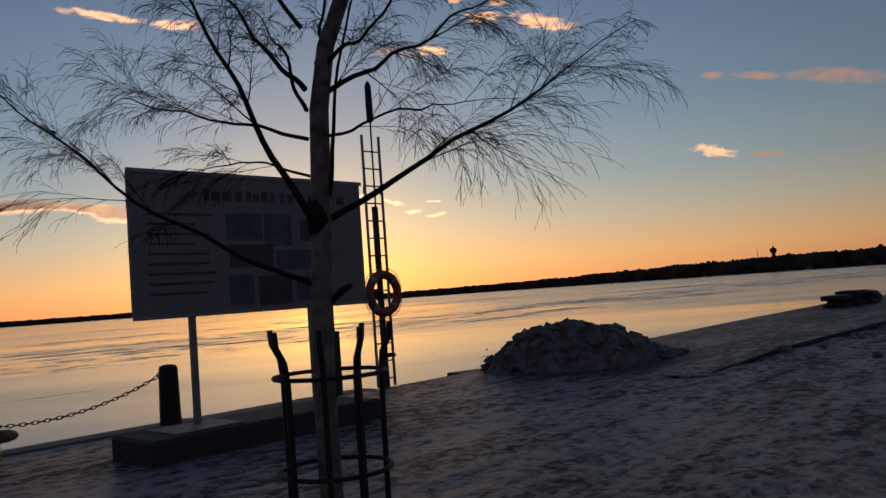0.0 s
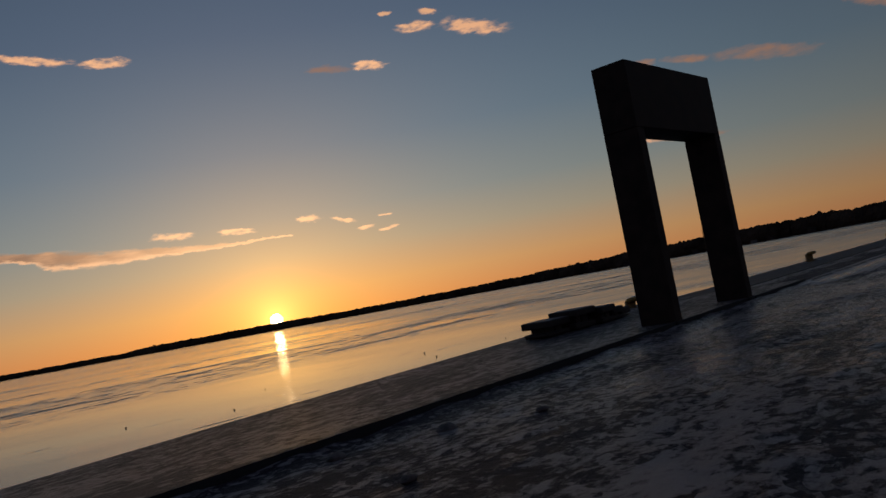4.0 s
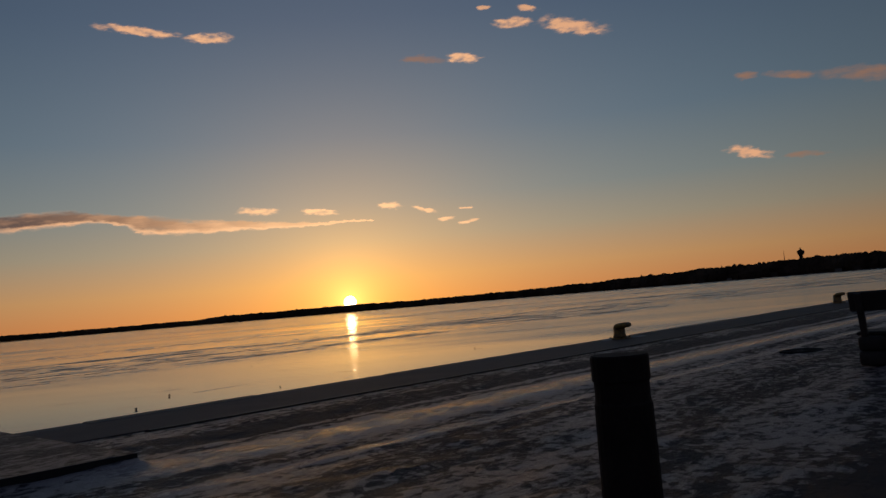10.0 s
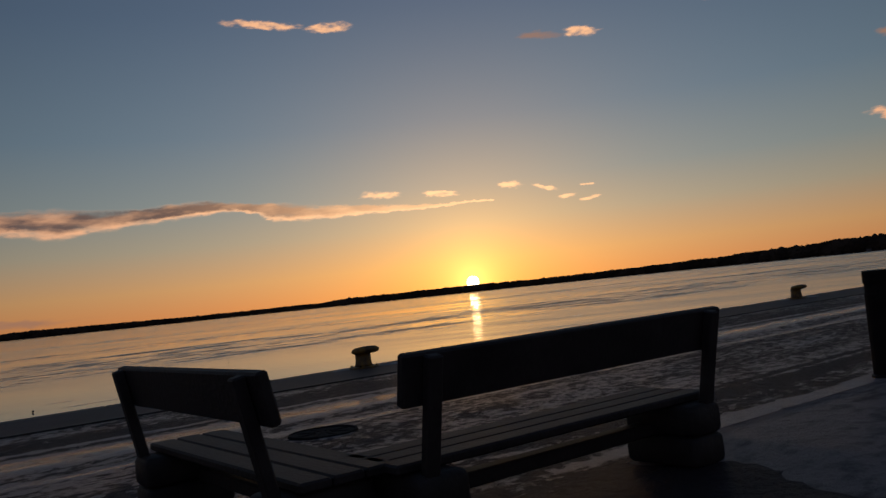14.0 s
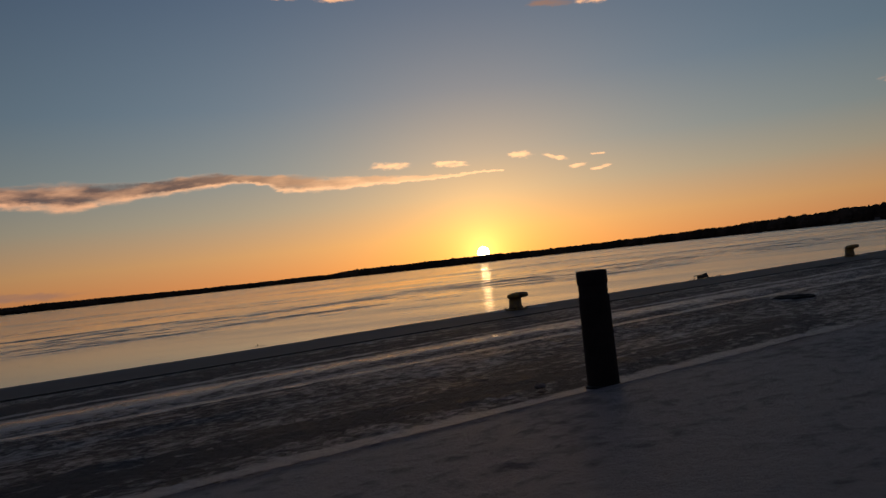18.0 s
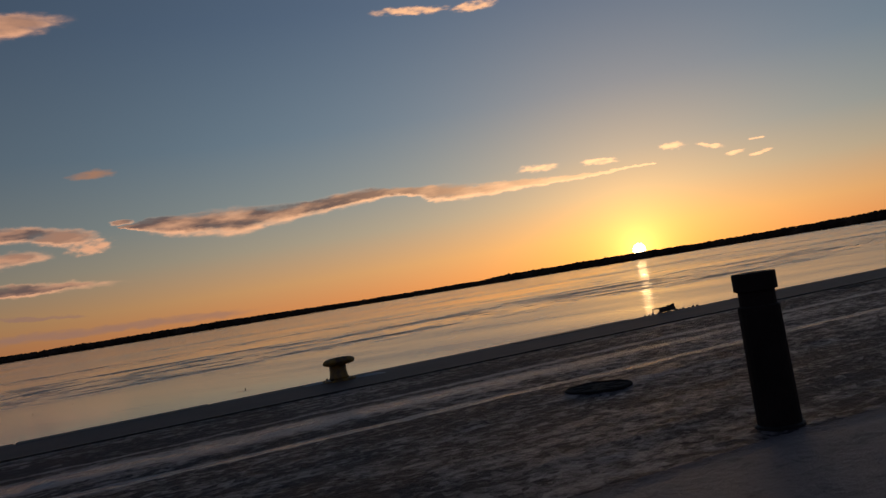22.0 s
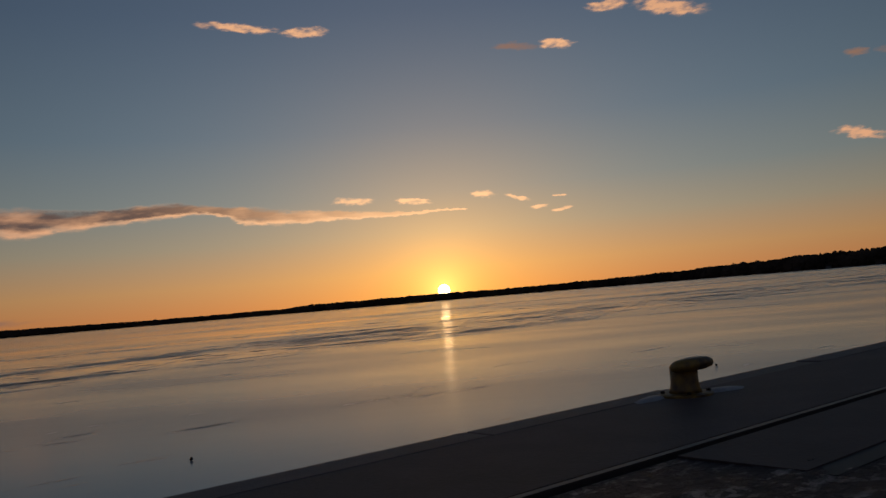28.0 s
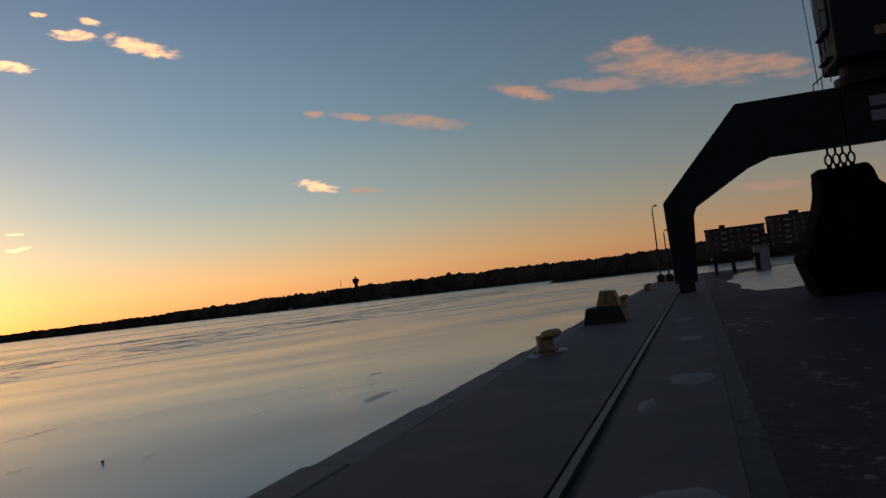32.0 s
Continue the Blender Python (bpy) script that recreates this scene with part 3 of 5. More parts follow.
M_POST = material("tarred_post_timber", (0.020, 0.014, 0.013), 0.75, vary=0.45, scale=4, bump=0.5, bump_scale=35, spec=0.15)
M_SLAB_SIDE = material("dark_slab_side", (0.020, 0.017, 0.017), 0.8, vary=0.4, scale=3, bump=0.6, bump_scale=40, spec=0.2)
# plinth concrete; its shadowed look is put into this dark base colour
M_STONE = material("shaded_cast_concrete", (0.026, 0.022, 0.021), 0.78, vary=0.35, scale=4, bump=0.6, bump_scale=50)
# dirty snow, darkened further for backlit shade; blotches stand for shaded crevices
M_SNOW = material("dirty_shaded_snow", (0.145, 0.118, 0.112), 0.62, vary=0.3, scale=7.0, second=(0.046, 0.036, 0.034), bump=0.7, bump_scale=18)
M_BARK = material("birch_bark", (0.20, 0.14, 0.11), 0.7, vary=0.3, scale=14, second=(0.06, 0.045, 0.04), bump=0.5, bump_scale=40)
M_TWIG = material("dark_birch_twig", (0.022, 0.015, 0.014), 0.8, vary=0.3, scale=20, spec=0.1)
M_BOARD = material("faded_white_board", (0.165, 0.155, 0.155), 0.5, vary=0.12, scale=3)
M_ORANGE = material("orange_lifebuoy_foam", (0.22, 0.05, 0.02), 0.55, vary=0.2, scale=8)
M_WOODS = material("far_evergreen_wood", (0.078, 0.055, 0.042), 0.9, vary=0.5, scale=0.02, bump=0, spec=0.0)
M_BRICK = material("red_brick_render", (0.045, 0.022, 0.018), 0.8, vary=0.25, scale=0.4)
M_GLASS = material("dark_window_glass", (0.03, 0.035, 0.045), 0.12, vary=0.2, scale=0.3, bump=0)
M_PALE = material("pale_plaster", (0.26, 0.25, 0.23), 0.8, vary=0.2, scale=0.2)
M_RAIL = material("worn_rail_steel", (0.045, 0.038, 0.036), 0.5, 0.2, vary=0.3, scale=6)
# even near-black tone with almost no gloss
M_GRAB = material("near_black_grab_steel", (0.006, 0.006, 0.007), 0.95, 0.0, vary=0.4, scale=2, bump=0.2, spec=0.03)
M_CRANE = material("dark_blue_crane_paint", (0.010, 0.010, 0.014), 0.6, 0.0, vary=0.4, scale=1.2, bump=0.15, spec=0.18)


# ---- building helpers ----
def mesh_from(bm, name, mat, smooth=False):
    me = bpy.data.meshes.new(name)
    bm.to_mesh(me); bm.free()
    for mm in (mat if isinstance(mat, (list, tuple)) else [mat]):
        me.materials.append(mm)
    if smooth:
        for p in me.polygons:
            p.use_smooth = True
    return me


def part(name, bm, mat, parent=None, label="", smooth=False):
    ob = new(name, mesh_from(bm, name, mat, smooth))
    if parent is not None:
        ob.parent = parent
    if label:
        ob["label"] = label
    return ob


def thing(name, x, y, z, label, category, group="", rz=0.0):
    ob = new(name)
    ob.empty_display_size = 0.2
    ob.matrix_world = pose(x, y, z, 0, 0, rz)
    return tagged(ob, label, category, group)


def box(bm, x0, x1, y0, y1, z0, z1, bevel=0.0, m=None):
    r = bmesh.ops.create_cube(bm, size=1.0)
    vs = r["verts"]
    bmesh.ops.transform(bm, matrix=Matrix.Translation(((x0 + x1) / 2, (y0 + y1) / 2, (z0 + z1) / 2)) @ Matrix.Diagonal((x1 - x0, y1 - y0, z1 - z0, 1)), verts=vs)
    if bevel:
        es = list({e for v in vs for e in v.link_edges})
        out = bmesh.ops.bevel(bm, geom=es, offset=bevel, segments=1, affect="EDGES")
        vs = list({v for f in out["faces"] for v in f.verts} | {v for v in vs if v.is_valid})
    if m is not None:
        bmesh.ops.transform(bm, matrix=m, verts=[v for v in vs if v.is_valid])
    return vs


def boxm(*a, bevel=0.0, m=None):
    bm = bmesh.new()
    box(bm, *a, bevel=bevel)
    if m is not None:
        bmesh.ops.transform(bm, matrix=m, verts=bm.verts)
    return bm


def lathe(profile, n=24, bm=None, center=(0, 0, 0)):
    """A turned body from (radius, height) pairs."""
    bm = bm or bmesh.new()
    rings = []
    for r, z in profile:
        rings.append([bm.verts.new((center[0] + r * math.cos(a), center[1] + r * math.sin(a), center[2] + z)) for a in (2 * math.pi * k / n for k in range(n))])
    for a, b in zip(rings, rings[1:]):
        for k in range(n):
            bm.faces.new((a[k], a[(k + 1) % n], b[(k + 1) % n], b[k]))
    bm.faces.new(rings[-1]); bm.faces.new(rings[0][::-1])
    return bm


def tube(points, radii, n=8, bm=None, closed=False, cap=True):
    bm = bm or bmesh.new()
    pts = [Vector(p) for p in points]
    if not isinstance(radii, (list, tuple)):
        radii = [radii] * len(pts)
    rings, ref = [], None
    for i, p in enumerate(pts):
        a = pts[i - 1] if (i or closed) else p
        b = pts[(i + 1) % len(pts)] if (i < len(pts) - 1 or closed) else p
        d = (b - a).normalized()
        if ref is None:
            ref = d.orthogonal().normalized()
        ref = (ref - d * ref.dot(d))
        ref = ref.normalized() if ref.length > 1e-6 else d.orthogonal().normalized()
        s = d.cross(ref)
        rings.append([bm.verts.new(p + radii[i] * (math.cos(2 * math.pi * k / n) * ref + math.sin(2 * math.pi * k / n) * s)) for k in range(n)])
    pairs = list(zip(rings, rings[1:])) + ([(rings[-1], rings[0])] if closed else [])
    for a, b in pairs:
        for k in range(n):
            bm.faces.new((a[k], a[(k + 1) % n], b[(k + 1) % n], b[k]))
    if cap and not closed:
        bm.faces.new(rings[0][::-1]); bm.faces.new(rings[-1])
    return bm


def prism(outline, x0, x1, bevel=0.0):
    """An outline in (y, z) pushed along x."""
    bm = bmesh.new()
    a = [bm.verts.new((x0, y, z)) for y, z in outline]
    b = [bm.verts.new((x1, y, z)) for y, z in outline]
    n = len(outline)
    bm.faces.new(a); bm.faces.new(b[::-1])
    for k in range(n):
        bm.faces.new((a[(k + 1) % n], a[k], b[k], b[(k + 1) % n]))
    bmesh.ops.recalc_face_normals(bm, faces=bm.faces)
    if bevel:
        bmesh.ops.bevel(bm, geom=list(bm.edges), offset=bevel, segments=1, affect="EDGES")
    return bm


def qy(x):
    """Sideways shift of the quay line, which turns inland a little past x = 50."""
    return 0.0 if x < 50 else -(x - 50) * 0.018


# ---- ground, quay, lake ----
def fbm(x, y, z=0.0, octaves=4):
    s, a = 0.0, 1.0
    for _ in range(octaves):
        s += a * noise.noise((x, y, z)); a *= 0.5; x *= 2.1; y *= 2.1
    return s


SLAB_X0, SLAB_X1, SLAB_Y = -21.0, 2.75, -4.71


def slab_rim(x):
    """Height of the raised slab along the water; it falls away towards the west."""
    return float(np.interp(x, [-21.0, -16.5, -11.0, -8.0, -4.0, 0.0, 2.75], [-0.10, -0.065, 0.0, 0.03, 0.055, 0.085, 0.105]))


def relief(x, y):
    if x > 4 and -2.431 < y < -2.239:
        return -0.045
    if SLAB_X0 + 1.5 < x < SLAB_X1 - 0.3 and y > SLAB_Y + 0.4:
        return -0.24
    near = max(0.0, min(1.0, (y + 20) / 4)) * max(0.0, min(1.0, (64 - x) / 8)) * max(0.0, min(1.0, (-2.7 - y) / 0.6))
    if near <= 0:
        return 0.0
    crust = max(0.0, noise.noise((x * 1.1, y * 2.6, 2.0)) + 0.5 * noise.noise((x * 2.7, y * 6.0, 3.0)))
    lump = 0.008 * noise.noise((x * 0.5, y * 0.9, 0.0)) + 0.020 * min(0.6, crust) + 0.007 * noise.noise((x * 5.5, y * 9.0, 5.0))
    rut = 0.008 * math.sin(y * 3.2 + 1.3 * noise.noise((x * 0.12, y * 0.3, 9.0)))
    west = max(0.0, min(1.0, (12.0 - x) / 6.0))
    edge = abs(y - SLAB_Y + 0.06) / 0.42
    if edge < 1 and SLAB_X0 < x < SLAB_X1:
        lump += (1 - edge) * (0.045 + 0.05 * noise.noise((x * 1.3, y * 2.0, 21.0)))
    comb = noise.noise((x * 1.9 + 0.1 * y, y * 3.2, 11.0)) + 0.5 * noise.noise((x * 3.4, y * 4.6, 12.0))
    return near * (lump + rut - 0.006 + west * 0.020 * comb)


def ground_sheet():
    xs = [-4000, -900, -300, -120, -60, -42] + [-36 + 0.11 * i for i in range(int(100 / 0.11))] + [66, 74, 85, 100, 118, 135]
    ys = [-4000, -900, -300, -120, -60, -34, -26, -22] + [-20 + 0.1 * i for i in range(int(17.5 / 0.1))] + [-2.435, -2.43, -2.24, -2.235, -1.9, -0.9, -0.42]
    verts, faces = [], []
    for x in xs:
        for y in ys:
            verts.append((x, y + (qy(x) if y > -30 else 0), relief(x, y)))
    ny = len(ys)
    for i in range(len(xs) - 1):
        for j in range(ny - 1):
            a = i * ny + j
            faces.append((a, a + ny, a + ny + 1, a + 1))
    me = bpy.data.meshes.new("ground")
    me.from_pydata(verts, [], faces)
    for p in me.polygons:
        p.use_smooth = True
    me.materials.append(M_QUAY)
    return tagged(new("ground", me), "dark icy quay paving with frozen slush and wet streaks", "ground", kind="structure")


ground_sheet()


def quay_strip(name, x_list, y0, y1, z0, z1, mat, label, category):
    """A long bar that follows the quay line."""
    bm = bmesh.new()
    rows = []
    for x in x_list:
        s = qy(x)
        rows.append([bm.verts.new((x, y, z)) for y, z in ((y0 + s, z0), (y1 + s, z0), (y1 + s, z1), (y0 + s, z1))])
    for a, b in zip(rows, rows[1:]):
        for k in range(4):
            bm.faces.new((a[k], a[(k + 1) % 4], b[(k + 1) % 4], b[k]))
    bm.faces.new(rows[0]); bm.faces.new(rows[-1][::-1])
    bmesh.ops.recalc_face_normals(bm, faces=bm.faces)
    ob = part(name, bm, mat)
    return tagged(ob, label, category, kind="structure")


quay_strip("quay_wall", [-300, 50, 200], -0.9, -0.06, -3.0, -0.28, M_COPING, "concrete harbour wall dropping to the frozen water", "wall")
bm = bmesh.new()
for k in range(62):                                    # coping beam in cast lengths
    x0 = -56 + 3.0 * k
    x1 = x0 + 2.985
    s0, s1 = qy(x0), qy(x1)
    sunk = slab_rim(x0) - 0.06 if SLAB_X0 - 2.9 < x0 < SLAB_X1 else 0.0
    vs = box(bm, x0, x1, -0.42, -0.025 if sunk else 0.0, -0.30, min(sunk, 0.0) + 0.012 + 0.006 * math.sin(k * 2.3), bevel=0.02)
    bmesh.ops.translate(bm, vec=(0, (s0 + s1) / 2, 0), verts=[v for v in vs if v.is_valid])
tagged(part("coping", bm, M_COPING), "grey concrete coping along the quay edge", "coping", kind="structure")
quay_strip("quay_wall_far", [-300, -56.02], -0.42, 0.0, -0.28, 0.01, M_COPING, "concrete coping far along the quay", "coping")
quay_strip("quay_edge_paving", [SLAB_X1 + 0.01, 50, 134], -2.235, -0.425, -0.05, 0.012, M_STRIP, "smooth frosted concrete strip along the quay edge", "paving")
quay_strip("quay_end_wall", [135.0, 136.0], -300, 0.0, -3.0, 0.0, M_COPING, "concrete end of the quay", "wall")
quay_strip("rail_beam", [46.0, 50, 134], -3.42, -2.438, -0.05, 0.016, M_STRIP, "worn concrete beam beside the crane rail", "paving")
quay_strip("beam_joint", [46.0, 50, 134], -3.62, -3.425, -0.03, 0.007, M_STEEL, "dark frozen joint beside the rail beam", "joint")
# crane rails, sunk in a groove
yr = -2.30
quay_strip("crane_rail", [4.0, 50, 130], yr - 0.033, yr + 0.033, -0.06, 0.016, M_RAIL, "worn rusty steel crane rail sunk in the quay", "rail")
quay_strip("rail_channel", [4.0, 50, 130], yr + 0.037, yr + 0.058, -0.06, -0.035, M_STEEL, "dark wet groove beside the crane rail", "groove")
quay_strip("rail_channel", [4.0, 50, 130], yr - 0.128, yr - 0.037, -0.06, -0.037, M_STEEL, "dark wet groove beside the crane rail", "groove")


def raised_slab():
    bm = bmesh.new()
    nx, ny = 150, 34
    xs = [SLAB_X0 + (SLAB_X1 - SLAB_X0) * i / nx for i in range(nx + 1)]
    ys = [SLAB_Y + (-0.02 - SLAB_Y) * j / ny for j in range(ny + 1)]
    grid = []
    for x in xs:
        col = []
        for j, y in enumerate(ys):
            yy = y + (0.03 * noise.noise((x * 0.25, 0, 3)) if j == 0 else 0)
            e = min(1.0, min(j, ny - j) / 2.0)
            z = 0.105 + (slab_rim(x) - 0.105) * (j / ny) + e * (0.010 * fbm(x * 1.1, y * 1.7, 2.0, 4))
            ramp = max(0.0, min(1.0, (x - SLAB_X0) / 3.0))
            col.append(bm.verts.new((x, yy, 0.004 + z * ramp)))
        grid.append(col)
    for i in range(nx):
        for j in range(ny):
            bm.faces.new((grid[i][j], grid[i + 1][j], grid[i + 1][j + 1], grid[i][j + 1]))
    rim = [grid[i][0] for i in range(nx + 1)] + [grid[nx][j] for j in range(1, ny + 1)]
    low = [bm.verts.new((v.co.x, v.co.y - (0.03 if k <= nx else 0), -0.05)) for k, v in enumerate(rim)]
    # front and end faces take a darker, even tone than the top
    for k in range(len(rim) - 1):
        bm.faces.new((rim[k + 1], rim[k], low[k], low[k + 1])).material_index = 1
    back = [grid[i][ny] for i in range(nx + 1)]
    low = [bm.verts.new((v.co.x, v.co.y, -0.25)) for v in back]
    for k in range(nx):
        bm.faces.new((back[k], back[k + 1], low[k + 1], low[k]))
    ob = part("raised_quay_slab", bm, [M_APRON, M_SLAB_SIDE], smooth=True)
    return tagged(ob, "raised concrete slab with thin ice along the quay edge", "slab", kind="structure")


raised_slab()


def footpath():
    bm = bmesh.new()
    nx, ny = 260, 42
    grid = []
    for i in range(nx + 1):
        x = 13.6 + 22.9 * i / nx
        col = []
        for j in range(ny + 1):
            y = -24.0 + (13.28 + 0.02 * noise.noise((x * 0.9, 1, 1))) * j / ny - (max(0.0, x - 24) * 0.018 + max(0.0, x - 33) * 0.06) * (j / ny)
            z = 0.058 + 0.006 * fbm(x * 0.6, y * 0.8, 7, 3)
            if j == ny:
                z = 0.03
            z = -0.03 + (z + 0.03) * max(0.0, min(1.0, (x - 13.6) / 0.9, (36.5 - x) / 1.6))
            col.append(bm.verts.new((x, y, z)))
        grid.append(col)
    for i in range(nx):
        for j in range(ny):
            bm.faces.new((grid[i][j], grid[i + 1][j], grid[i + 1][j + 1], grid[i][j + 1]))
    rim = [c[ny] for c in grid]
    low = [bm.verts.new((v.co.x, v.co.y + 0.02, -0.05)) for v in rim]
    for k in range(nx):
        bm.faces.new((rim[k], low[k], low[k + 1], rim[k + 1]))
    return tagged(part("footpath", bm, M_PATH, smooth=True), "smooth ice-covered footpath behind the posts", "footpath", kind="structure")


footpath()

# frozen lake, one sheet to the far shore
ICE_Z = -1.55
bm = bmesh.new()
vs = [bm.verts.new(p) for p in ((-4500, -0.3, ICE_Z), (135.5, -0.3, ICE_Z), (135.5, -900, ICE_Z), (4500, -900, ICE_Z), (4500, 4600, ICE_Z), (-4500, 4600, ICE_Z))]
bm.faces.new(vs)
tagged(part("water", bm, M_LAKE), "frozen lake with smooth grey ice and rougher bands", "frozen lake", kind="structure")


# ---- far shore ----
def shore_distance(az):
    return float(np.interp(az, [-30, 0, 30, 45, 55, 62, 70, 80, 86, 90, 100], [2600, 2600, 2500, 2200, 1700, 1350, 1150, 900, 700, 560, 480]))


def shore_height(az):
    """Angular height of the wooded shore in degrees."""
    return float(np.interp(az, [-30, -3, 11, 20, 28, 30, 36, 45, 53, 58, 62, 69, 77, 82, 86, 88, 92, 100],
                           [0.44, 0.46, 0.50, 0.36, 0.38, 0.50, 0.54, 0.49, 0.63, 0.80, 0.97, 1.14, 1.22, 1.22, 1.2, 1.3, 1.5, 1.6]))


def far_shore():
    bm = bmesh.new()
    prev = None
    for k in range(261):
        az = -30 + 130 * k / 260
        d, a = shore_distance(az), radians(az)
        h = d * math.tan(radians(shore_height(az)))
        row = []
        for dd, hh in ((0, -0.1), (8, 1.2), (60, h * 0.5), (260, h * 0.62), (900, h * 0.4)):
            row.append(bm.verts.new(((d + dd) * math.sin(a), (d + dd) * math.cos(a), ICE_Z + hh)))
        if prev:
            for j in range(4):
                bm.faces.new((prev[j], row[j], row[j + 1], prev[j + 1]))
        prev = row
    tagged(part("far_shore_land", bm, M_WOODS, smooth=True), "low dark land on the far shore", "far shore", kind="structure")
    rng = random.Random(4)
    verts, faces = [], []
    for k in range(9500):
        az = -30 + 130 * rng.random()
        d, a = shore_distance(az), radians(az)
        depth = rng.choice((12, 25, 45, 70)) * rng.uniform(0.7, 1.3)
        h = d * math.tan(radians(shore_height(az))) * (1 + 0.10 * noise.noise((az * 0.55, 0, 0)) + 0.06 * noise.noise((az * 2.6, 3, 0)))
        base_z = ICE_Z + h * 0.42 * min(1.0, depth / 60)
        top = ICE_Z + h * (0.87 + 0.12 * rng.random() ** 1.4 + (0.09 if rng.random() < 0.03 else 0))
        if depth < 20:
            top = ICE_Z + h * rng.uniform(0.45, 0.8)
        r = rng.uniform(3.4, 7.5) * d / 2000 + 1.8
        cx, cy = (d + depth) * math.sin(a), (d + depth) * math.cos(a)
        n0, sides = len(verts), 6
        broad = rng.random() < 0.85
        prof = ((0.5, 0.0), (1.0, 0.35), (0.95, 0.7), (0.5, 0.93)) if broad else ((0.7, 0.0), (1.0, 0.25), (0.6, 0.6), (0.25, 0.86))
        for pr, pz in prof:
            for s in range(sides):
                b = 2 * math.pi * s / sides + pz
                rr = r * pr * rng.uniform(0.75, 1.25)
                verts.append((cx + rr * math.cos(b), cy + rr * math.sin(b), base_z - 1 + (top - base_z + 1) * pz))
        verts.append((cx, cy, top))
        for q in range(3):
            for s in range(sides):
                faces.append((n0 + q * sides + s, n0 + q * sides + (s + 1) % sides, n0 + (q + 1) * sides + (s + 1) % sides, n0 + (q + 1) * sides + s))
        for s in range(sides):
            faces.append((n0 + 3 * sides + s, n0 + 3 * sides + (s + 1) % sides, len(verts) - 1))
    me = bpy.data.meshes.new("far_woods")
    me.from_pydata(verts, [], faces)
    me.materials.append(M_WOODS)
    tagged(new("far_woods", me), "dark wooded skyline along the far shore", "forest", kind="stuff")


far_shore()


def polar(az, d, z=0.0):
    return (d * math.sin(radians(az)), d * math.cos(radians(az)), z)


def water_tower():
    d = 1210
    x, y, _ = polar(68.9, d)
    base = thing("water_tower", x, y, ICE_Z + 10, "distant water tower with a wide round tank", "water tower")
    k = d * math.pi / 180
    part("shaft", lathe([(3.0, 0), (2.4, k * 0.95 - 4)], 14), M_WOODS, base)
    part("tank", lathe([(2.2, k * 0.95 - 5), (4.6, k * 0.95 - 1), (4.7, k * 0.95 + 2.2), (2.6, k * 0.95 + 3.4), (1.0, k * 0.95 + 4.0), (0.8, k * 0.95 + 6.5)], 18), M_WOODS, base)
    x, y, _ = polar(67.9, d)
    mast = thing("radio_mast", x, y, ICE_Z + 8, "thin distant radio mast above the trees", "mast")
    part("pole", tube([(0, 0, 0), (0, 0, k * 1.25)], [0.5, 0.22], 6), M_WOODS, mast)
    for q in (0.6, 0.85, 1.1):
        part("bracket", boxm(-0.8, 0.8, -0.1, 0.1, k * q, k * q + 0.3), M_WOODS, mast)


water_tower()


def shore_house(az, w, h, pale):
    d = shore_distance(az) - 4
    x, y, _ = polar(az, d)
    b = thing("shore_house", x, y, ICE_Z + 0.6, "small pale house at the foot of the far woods" if pale else "small dark house at the foot of the far woods", "house", "houses on the far shore", -az)
    part("wall", boxm(-w / 2, w / 2, 0, 6, 0, h), M_BOARD if pale else M_BRICK, b)
    part("roof", prism([(-0.5, h + 0.003), (6.5, h + 0.003), (3.0, h + 2.6)], -w / 2 - 0.4, w / 2 + 0.4), M_WOODS, b)
    for k in range(3):
        part("window", boxm(-w / 2 + w * (k + 0.6) / 3.6, -w / 2 + w * (k + 1.1) / 3.6, -0.06, -0.003, h * 0.4, h * 0.75), M_GLASS, b)


for az, w, h, pale in ((60.2, 8, 3, False), (62.6, 10, 3.4, False), (64.4, 7, 3, True), (67.2, 9, 3.6, False), (71.0, 8, 3.2, True), (72.1, 8, 3, False), (74.6, 10, 3.6, False)):
    shore_house(az, w, h, pale)


# ---- things on the quay ----
def bollard():
    b = thing("mooring_bollard", 0, 0, 0, "yellow cast mooring bollard with a kidney-shaped head", "bollard", "bollards along the quay edge")
    part("base_plate", lathe([(0.30, 0), (0.30, 0.022), (0.26, 0.035)], 20), M_YELLOW, b)
    part("column", lathe([(0.185, 0.03), (0.165, 0.08), (0.152, 0.16), (0.152, 0.32)], 24), M_YELLOW, b, smooth=True)
    bm = bmesh.new()
    # head: rounded lobe leaning out to the land side
    rings = []
    n = 20
    for q, (s, z) in enumerate(((0.66, 0.275), (0.92, 0.295), (1.0, 0.33), (0.95, 0.368), (0.74, 0.402), (0.3, 0.416))):
        ring = []
        for k in range(n):
            a = 2 * math.pi * k / n
            ex = 0.295 * math.copysign(abs(math.cos(a)) ** 0.8, math.cos(a))
            ey = 0.19 * math.sin(a)
            lean = -0.115
            tilt = 0.10 * (-(ey * s + lean) - 0.1)
            ring.append(bm.verts.new((ex * s, ey * s + lean, z + tilt)))
        rings.append(ring)
    for a, c in zip(rings, rings[1:]):
        for k in range(n):
            bm.faces.new((a[k], a[(k + 1) % n], c[(k + 1) % n], c[k]))
    bm.faces.new(rings[0][::-1]); bm.faces.new(rings[-1])
    part("head", bm, M_YELLOW, b, smooth=True)
    for k in range(4):
        a = math.pi / 4 + k * math.pi / 2
        part("bolt", lathe([(0.024, 0.03), (0.024, 0.055), (0.012, 0.06)], 6, center=(0.25 * math.cos(a), 0.25 * math.sin(a), 0)), M_RUST, b)
    return b


